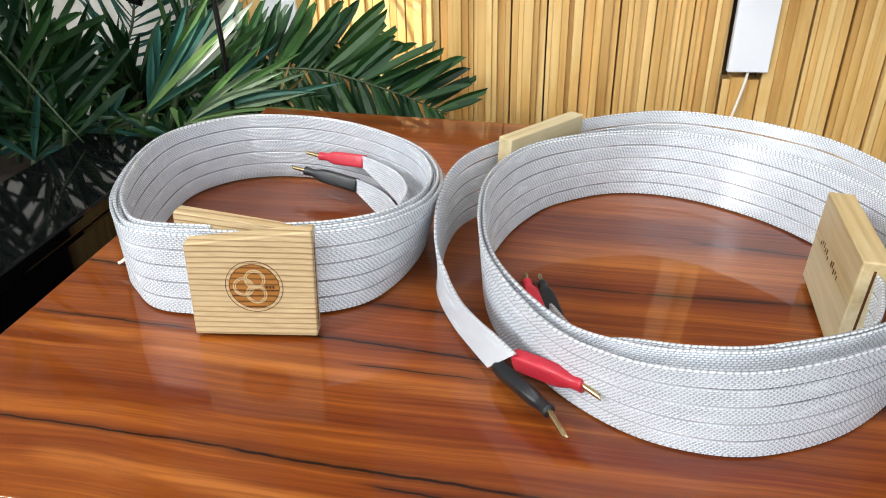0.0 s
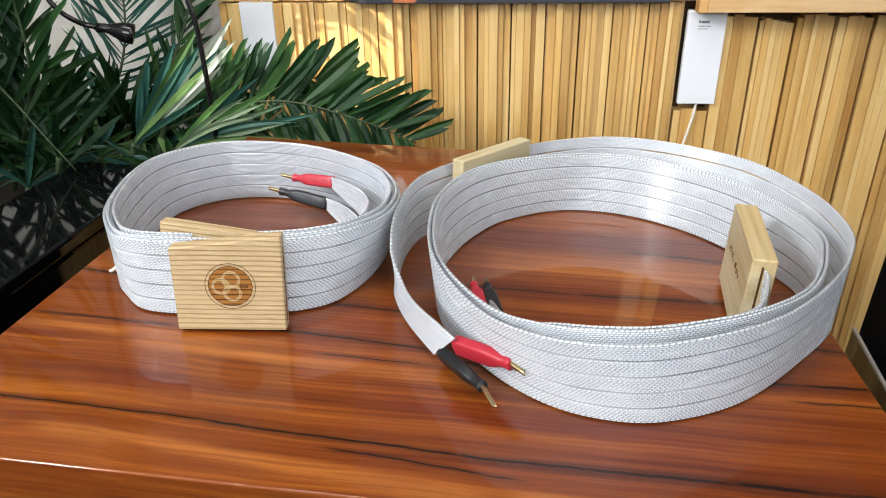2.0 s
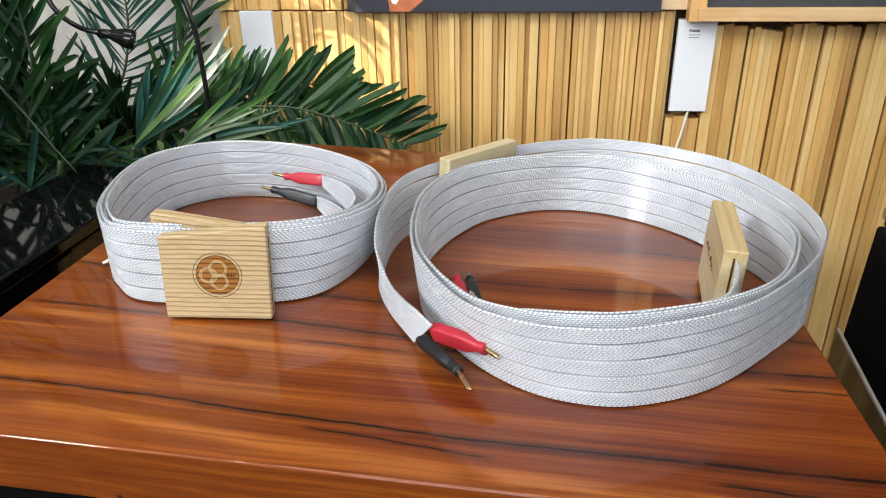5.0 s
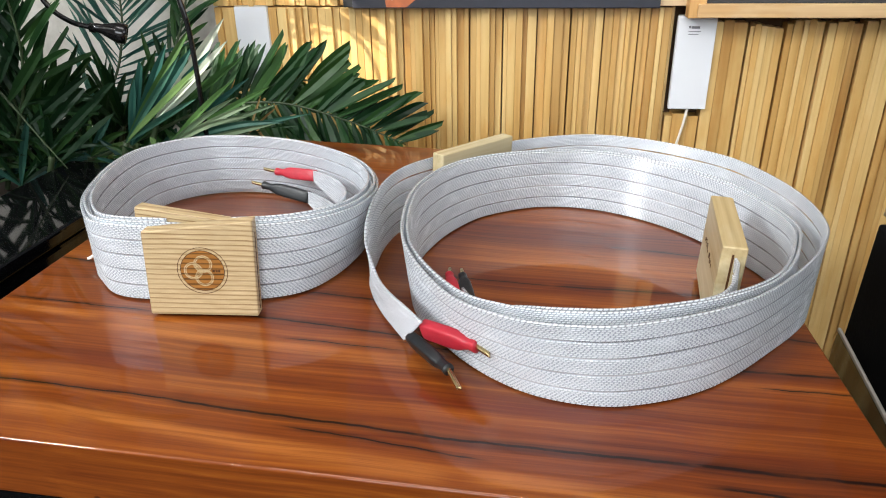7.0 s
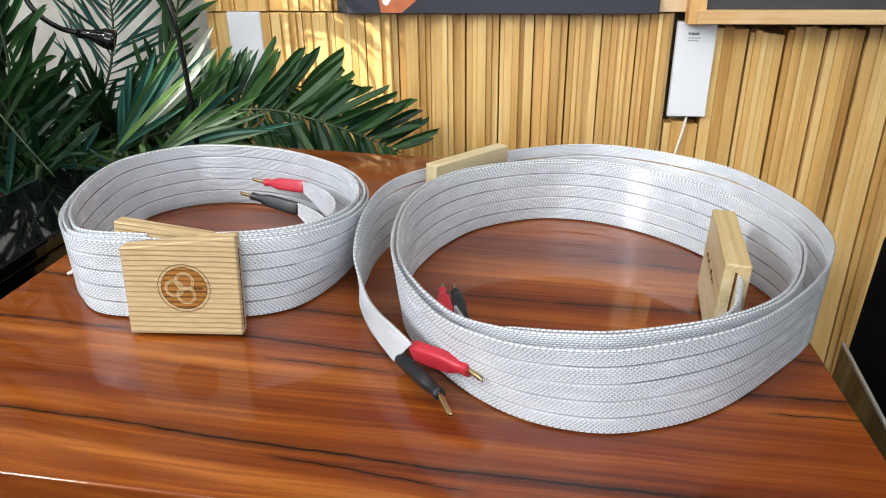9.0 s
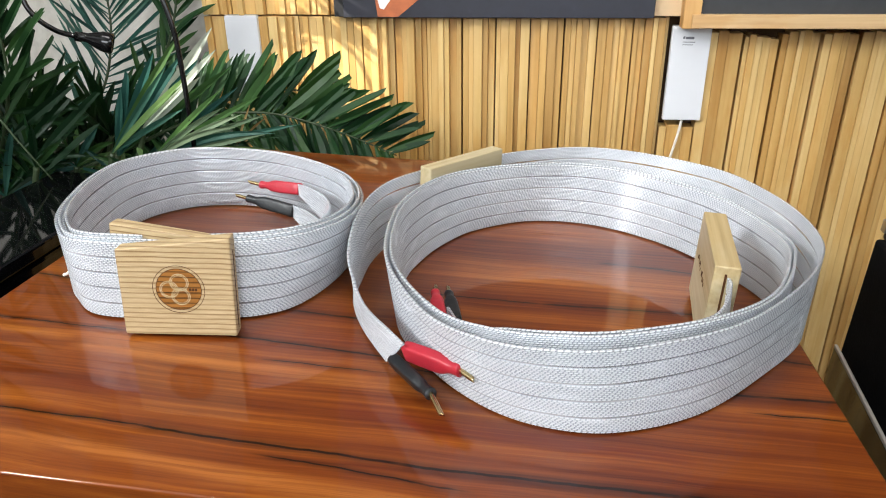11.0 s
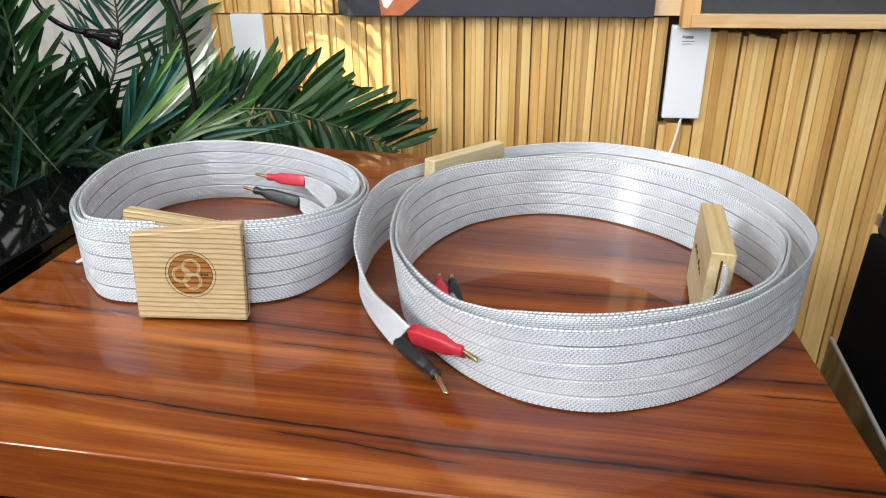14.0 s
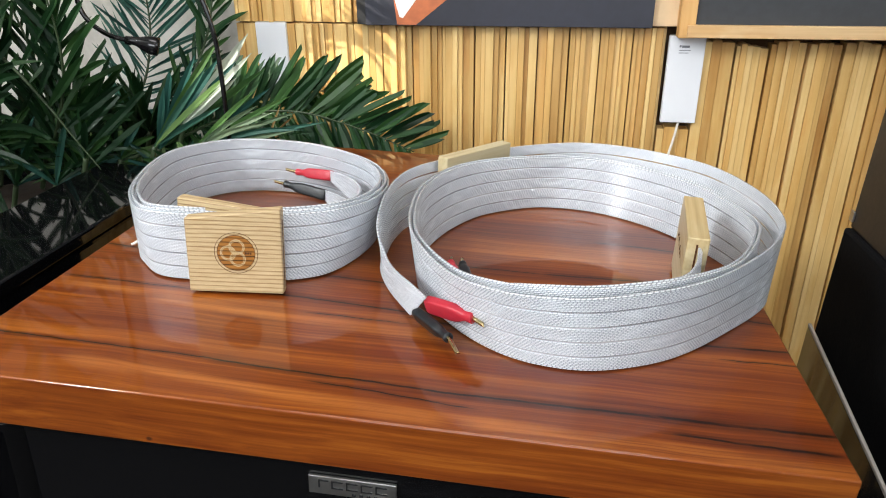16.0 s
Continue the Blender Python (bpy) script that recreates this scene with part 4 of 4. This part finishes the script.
def frond(parent, pts, leaf, wide, mat, count, seed=0, spread=(60, 35), face=(0, -1, 0.3), droop=0.15, sides=(-1, 1), first=0.12, blunt=0.45):
    """One palm frond: a thin rib and leaflets beside it in the plane that looks towards `face`."""
    rnd = random.Random(seed)
    p, s = spline(pts, 0.004)
    rib = part("rib", tube(pts, 0.0028, 7, 0.01, (1.2, 0.9, 0.6, 0.3)), "stalk", parent, "green leaf rib", True)
    n = len(p)
    for k in range(count):
        f = first + (1 - first) * (k + 0.5) / count
        i = min(n - 2, int(f * (n - 1)))
        base = Vector(p[i])
        d = (Vector(p[min(i + 3, n - 1)]) - Vector(p[max(i - 3, 0)])).normalized()
        look_at = Vector(face).normalized()
        side = look_at.cross(d).normalized()
        for sgn in sides:
            size = leaf * (0.62 + 0.55 * math.sin(math.pi * (0.15 + 0.75 * f))) * rnd.uniform(0.70, 1.15)
            a = radians(spread[0] + (spread[1] - spread[0]) * f + rnd.uniform(-11, 11))
            way = (d * math.cos(a) + side * sgn * math.sin(a) + look_at * rnd.uniform(-0.25, 0.3)).normalized()
            flat = way.cross(look_at).normalized()
            tilt = rnd.uniform(-0.7, 0.7)
            flat = (flat * math.cos(tilt) + look_at * math.sin(tilt)).normalized()
            flat = (flat - way * flat.dot(way)).normalized()
            bm = bmesh.new()
            blade(bm, base, way, flat, size, wide * rnd.uniform(0.8, 1.15), droop * rnd.uniform(0.4, 1.3), rnd, rnd.random() < blunt)
            part("leaflet", bm, mat, rib)
    return rib


def fan(parent, base, angles, lengths, wide, mats, count, seed, depth=0.25, droop=0.12, blunt=0.3):
    """Strap leaves that spread from one foot; angles in degrees from +x up, lengths from first to last."""
    rnd = random.Random(seed)
    foot = part("stem", tube([Vector(base) - Vector((0.02, 0, 0.06)), Vector(base) - Vector((0.006, 0, 0.02)), base], 0.004, 8), "stalk", parent, "short green stem", True)
    for k in range(count):
        f = k / max(1, count - 1)
        a = radians(angles[0] + (angles[1] - angles[0]) * f + rnd.uniform(-3, 3))
        way = Vector((math.cos(a), rnd.uniform(-depth, depth), math.sin(a))).normalized()
        flat = way.cross(Vector((0.2, -1, 0.3))).normalized()
        tilt = rnd.uniform(-0.7, 0.7)
        flat = Matrix.Rotation(tilt, 3, way) @ flat
        bm = bmesh.new()
        blade(bm, Vector(base), way, flat, (lengths[0] + (lengths[1] - lengths[0]) * f) * rnd.uniform(0.85, 1.1), wide * rnd.uniform(0.8, 1.15), droop * rnd.uniform(0.3, 1.4), rnd, rnd.random() < blunt)
        part("leaflet", bm, mats[k % len(mats)], foot)


def palms():
    planter()
    low_cabinet()
    c = thing("palm", "green palm with long folded leaflets arching over the rack", "plant", "palms", at=pose(0, 0, 0))
    # low frond that arches over the back of the rack
    frond(c, [(-0.60, 0.87, 0.60), (-0.46, 0.88, 0.665), (-0.36, 0.89, 0.710), (-0.26, 0.90, 0.722), (-0.16, 0.905, 0.700), (-0.08, 0.91, 0.670)], 0.092, 0.0132, "leaf", 40, 1, (60, 50), (0.1, -1, 0.5), 0.04, (-1, 1), 0.34, 0.55)
    frond(c, [(-0.60, 0.90, 0.60), (-0.42, 0.93, 0.69), (-0.31, 0.94, 0.735), (-0.23, 0.95, 0.745), (-0.17, 0.955, 0.725)], 0.078, 0.0150, "leaf", 20, 2, (60, 40), (0.1, -1, 0.4), 0.05, (-1, 1), 0.4, 0.5)
    fan(c, (-0.405, 0.835, 0.662), (48, 12), (0.16, 0.21), 0.0080, ("leaf_fresh", "leaf_pale", "leaf_blue", "leaf_pale"), 13, 3, 0.10, 0.2, 0.0)
    fan(c, (-0.30, 0.88, 0.680), (70, 10), (0.07, 0.10), 0.0040, ("dry", "leaf"), 7, 31, 0.2, 0.2, 0.0)
    # broad blades; strong sunlight is put into the colour of the leaf_glare ones
    fan(c, (-0.475, 0.870, 0.655), (76, 40), (0.12, 0.23), 0.0135, ("leaf_blue", "leaf_blue", "leaf", "leaf_blue"), 7, 4, 0.15, 0.02, 0.3)
    fan(c, (-0.470, 0.850, 0.665), (56, 36), (0.20, 0.13), 0.0095, ("leaf_fresh", "leaf_blue", "leaf_fresh"), 5, 5, 0.06, 0.05, 0.0)
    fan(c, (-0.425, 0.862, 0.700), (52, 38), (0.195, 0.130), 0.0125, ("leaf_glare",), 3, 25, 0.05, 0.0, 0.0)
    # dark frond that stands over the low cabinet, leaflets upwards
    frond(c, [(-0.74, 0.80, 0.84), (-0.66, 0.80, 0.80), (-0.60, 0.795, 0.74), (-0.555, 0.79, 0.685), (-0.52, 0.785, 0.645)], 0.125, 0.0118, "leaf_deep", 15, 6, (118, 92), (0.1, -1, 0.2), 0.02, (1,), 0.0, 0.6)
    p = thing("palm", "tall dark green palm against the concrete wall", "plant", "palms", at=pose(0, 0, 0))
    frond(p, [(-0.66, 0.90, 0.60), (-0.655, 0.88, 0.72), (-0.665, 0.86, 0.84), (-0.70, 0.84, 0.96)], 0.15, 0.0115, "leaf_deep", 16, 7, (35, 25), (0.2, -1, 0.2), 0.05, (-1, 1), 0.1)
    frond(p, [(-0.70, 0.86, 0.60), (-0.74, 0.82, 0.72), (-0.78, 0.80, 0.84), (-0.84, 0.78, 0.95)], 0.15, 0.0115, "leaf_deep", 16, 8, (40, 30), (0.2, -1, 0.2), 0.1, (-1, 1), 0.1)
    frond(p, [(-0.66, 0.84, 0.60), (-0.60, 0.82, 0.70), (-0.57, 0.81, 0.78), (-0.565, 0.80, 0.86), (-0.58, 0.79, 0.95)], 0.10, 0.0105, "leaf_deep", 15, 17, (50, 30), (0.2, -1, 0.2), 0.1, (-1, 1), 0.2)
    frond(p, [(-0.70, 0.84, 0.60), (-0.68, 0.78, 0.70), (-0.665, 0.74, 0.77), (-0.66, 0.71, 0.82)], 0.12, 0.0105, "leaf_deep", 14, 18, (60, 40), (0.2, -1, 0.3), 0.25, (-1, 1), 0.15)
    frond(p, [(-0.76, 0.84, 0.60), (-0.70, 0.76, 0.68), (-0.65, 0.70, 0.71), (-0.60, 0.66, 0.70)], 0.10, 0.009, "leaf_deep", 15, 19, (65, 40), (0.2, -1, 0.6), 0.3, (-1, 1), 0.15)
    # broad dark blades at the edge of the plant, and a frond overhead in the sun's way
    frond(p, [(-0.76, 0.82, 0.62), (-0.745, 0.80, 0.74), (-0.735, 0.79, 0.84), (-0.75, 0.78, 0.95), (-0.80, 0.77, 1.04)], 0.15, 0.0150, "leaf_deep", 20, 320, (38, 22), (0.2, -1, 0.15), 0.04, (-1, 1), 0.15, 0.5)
    frond(p, [(-0.72, 0.80, 0.62), (-0.70, 0.78, 0.86), (-0.66, 0.75, 1.02), (-0.57, 0.73, 1.10), (-0.45, 0.72, 1.11)], 0.115, 0.0140, "leaf", 22, 321, (62, 45), (0.3, -0.6, 0.6), 0.05, (-1, 1), 0.45, 0.4)
    # feathery frond close to the wall
    frond(p, [(-0.68, 0.94, 0.58), (-0.62, 1.06, 0.68), (-0.60, 1.10, 0.78), (-0.605, 1.11, 0.88), (-0.63, 1.11, 1.0)], 0.125, 0.0066, "leaf_blue", 40, 9, (58, 40), (0.05, -1, 0.1), 0.02, (-1, 1), 0.25, 0.0)
    frond(p, [(-0.62, 0.98, 0.58), (-0.53, 1.06, 0.70), (-0.485, 1.09, 0.80), (-0.465, 1.09, 0.90), (-0.46, 1.08, 1.0)], 0.070, 0.010, "leaf", 20, 10, (40, 25), (0.1, -1, 0.1), 0.05, (-1, 1), 0.3, 0.0)
    # undergrowth round the foot
    g = thing("palm_undergrowth", "dense narrow green leaves round the foot of the palms", "plant", at=pose(0, 0, 0))
    for k in range(9):
        rnd = random.Random(40 + k)
        fan(g, (-0.60 + 0.030 * k + rnd.uniform(-0.02, 0.02) - 0.06, 0.865 + rnd.uniform(-0.02, 0.03), 0.62 + rnd.uniform(-0.03, 0.02)), (150, 20), (0.09, 0.10), 0.0085, ("leaf", "leaf_blue", "leaf", "leaf_fresh"), 9, 60 + k, 0.7, 0.35, 0.1)
    for k in range(10):
        rnd = random.Random(120 + k)
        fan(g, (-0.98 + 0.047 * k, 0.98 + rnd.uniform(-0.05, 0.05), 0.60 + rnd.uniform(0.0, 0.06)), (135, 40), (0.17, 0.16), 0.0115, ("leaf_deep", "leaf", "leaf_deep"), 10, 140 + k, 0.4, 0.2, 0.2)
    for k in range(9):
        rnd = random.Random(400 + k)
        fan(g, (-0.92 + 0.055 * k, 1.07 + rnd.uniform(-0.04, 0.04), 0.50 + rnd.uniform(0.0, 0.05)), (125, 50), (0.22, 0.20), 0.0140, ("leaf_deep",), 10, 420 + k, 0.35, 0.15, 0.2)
    for k in range(7):
        rnd = random.Random(170 + k)
        fan(g, (-0.86 + 0.050 * k, 0.84 + rnd.uniform(-0.03, 0.03), 0.62 + rnd.uniform(0.0, 0.04)), (150, 30), (0.11, 0.11), 0.0095, ("leaf", "leaf"), 11, 190 + k, 0.8, 0.4, 0.1)
    for k in range(6):
        rnd = random.Random(90 + k)
        fan(g, (-0.90 + 0.055 * k, 0.80 + rnd.uniform(-0.04, 0.04), 0.60), (140, 30), (0.15, 0.14), 0.0095, ("leaf", "leaf", "leaf_blue"), 9, 80 + k, 0.6, 0.3, 0.1)


def loudspeakers():
    c = thing("loudspeaker_cabinet", "deep black loudspeaker cabinet with a charcoal upper part", "loudspeaker", at=pose(0, 0, 0))
    part("body", box((0.4535, 0.10, 0.02), (0.85, 0.672, 0.692), 0.004), "cloth", c, "deep black cloth-covered body")
    part("base", box((0.452, 0.08, 0.0), (0.86, 0.676, 0.02), 0.002), "satin", c, "black base")
    part("upper_body", box((0.459, 0.10, 0.692), (0.85, 0.671, 0.98), 0.003), "satin", c, "matt charcoal upper part")
    part("corner_plate", box((0.4565, 0.664, 0.700), (0.4588, 0.673, 0.712), 0.0005), "steel", c, "small bright corner fitting")
    e = thing("glass_stand", "low polished dark metal stand with a bright edge", "stand", at=pose(0, 0, 0))
    m = Matrix.Translation((0.440, 0.661, 0)) @ Matrix.Rotation(radians(-6.0), 4, "Z")
    part("body", box((0.0010, -0.50, 0.0), (0.0040, 0.0, 0.568), 0.0005, m=m), "glass", e, "polished dark metal side")
    part("metal_edge", box((0.0008, -0.50, 0.568), (0.0042, 0.001, 0.572), 0.0008, m=m), "trim", e, "bright metal edge")


def ceiling_spots():
    for x, y in SPOTS:
        c = thing("ceiling_spotlight", "small white round spotlight on the ceiling", "lamp", "ceiling spotlights", at=pose(x, y, 2.7))
        part("ring", lathe([(0.032, 0.0), (0.045, 0.0), (0.045, -0.006), (0.034, -0.010), (0.032, -0.004)], 32), "white", c, "", True)
        lamp("spot_light", "SPOT", look((x, y, 2.68), (x * 0.5, 1.0, 0.8)), 25 if x < 0 else 7, (1.0, 0.975, 0.93), cone=60, radius=0.03)


rack()
left_cable()
right_cable()
card(0.331, 0.831, 0.057, 0.141, True, "white flat wall device with small grey print and a hanging flex")
card(-0.372, 0.845, 0.055, 0.125, False, "plain white flat panel hung among the slats")
pictures()
loudspeakers()
reading_lamp([(-0.478, 0.828, 0.8245), (-0.505, 0.83, 0.830), (-0.530, 0.83, 0.846), (-0.543, 0.83, 0.872), (-0.545, 0.83, 0.93), (-0.56, 0.83, 0.70), (-0.56, 0.83, 0.60)][:5], (-0.455, 0.833, 0.8205), (1.0, 0.45, -0.30), "glossy black gooseneck lamp with a bell-shaped head")
reading_lamp([(-0.343, 0.84, 0.62), (-0.344, 0.84, 0.70), (-0.347, 0.84, 0.78), (-0.352, 0.84, 0.835), (-0.368, 0.84, 0.89), (-0.40, 0.84, 0.95), (-0.46, 0.84, 0.985)], (-0.343, 0.84, 0.66), None, "black curved lamp stem rising behind the rack")
palms()
ceiling_spots()
wall_slats()
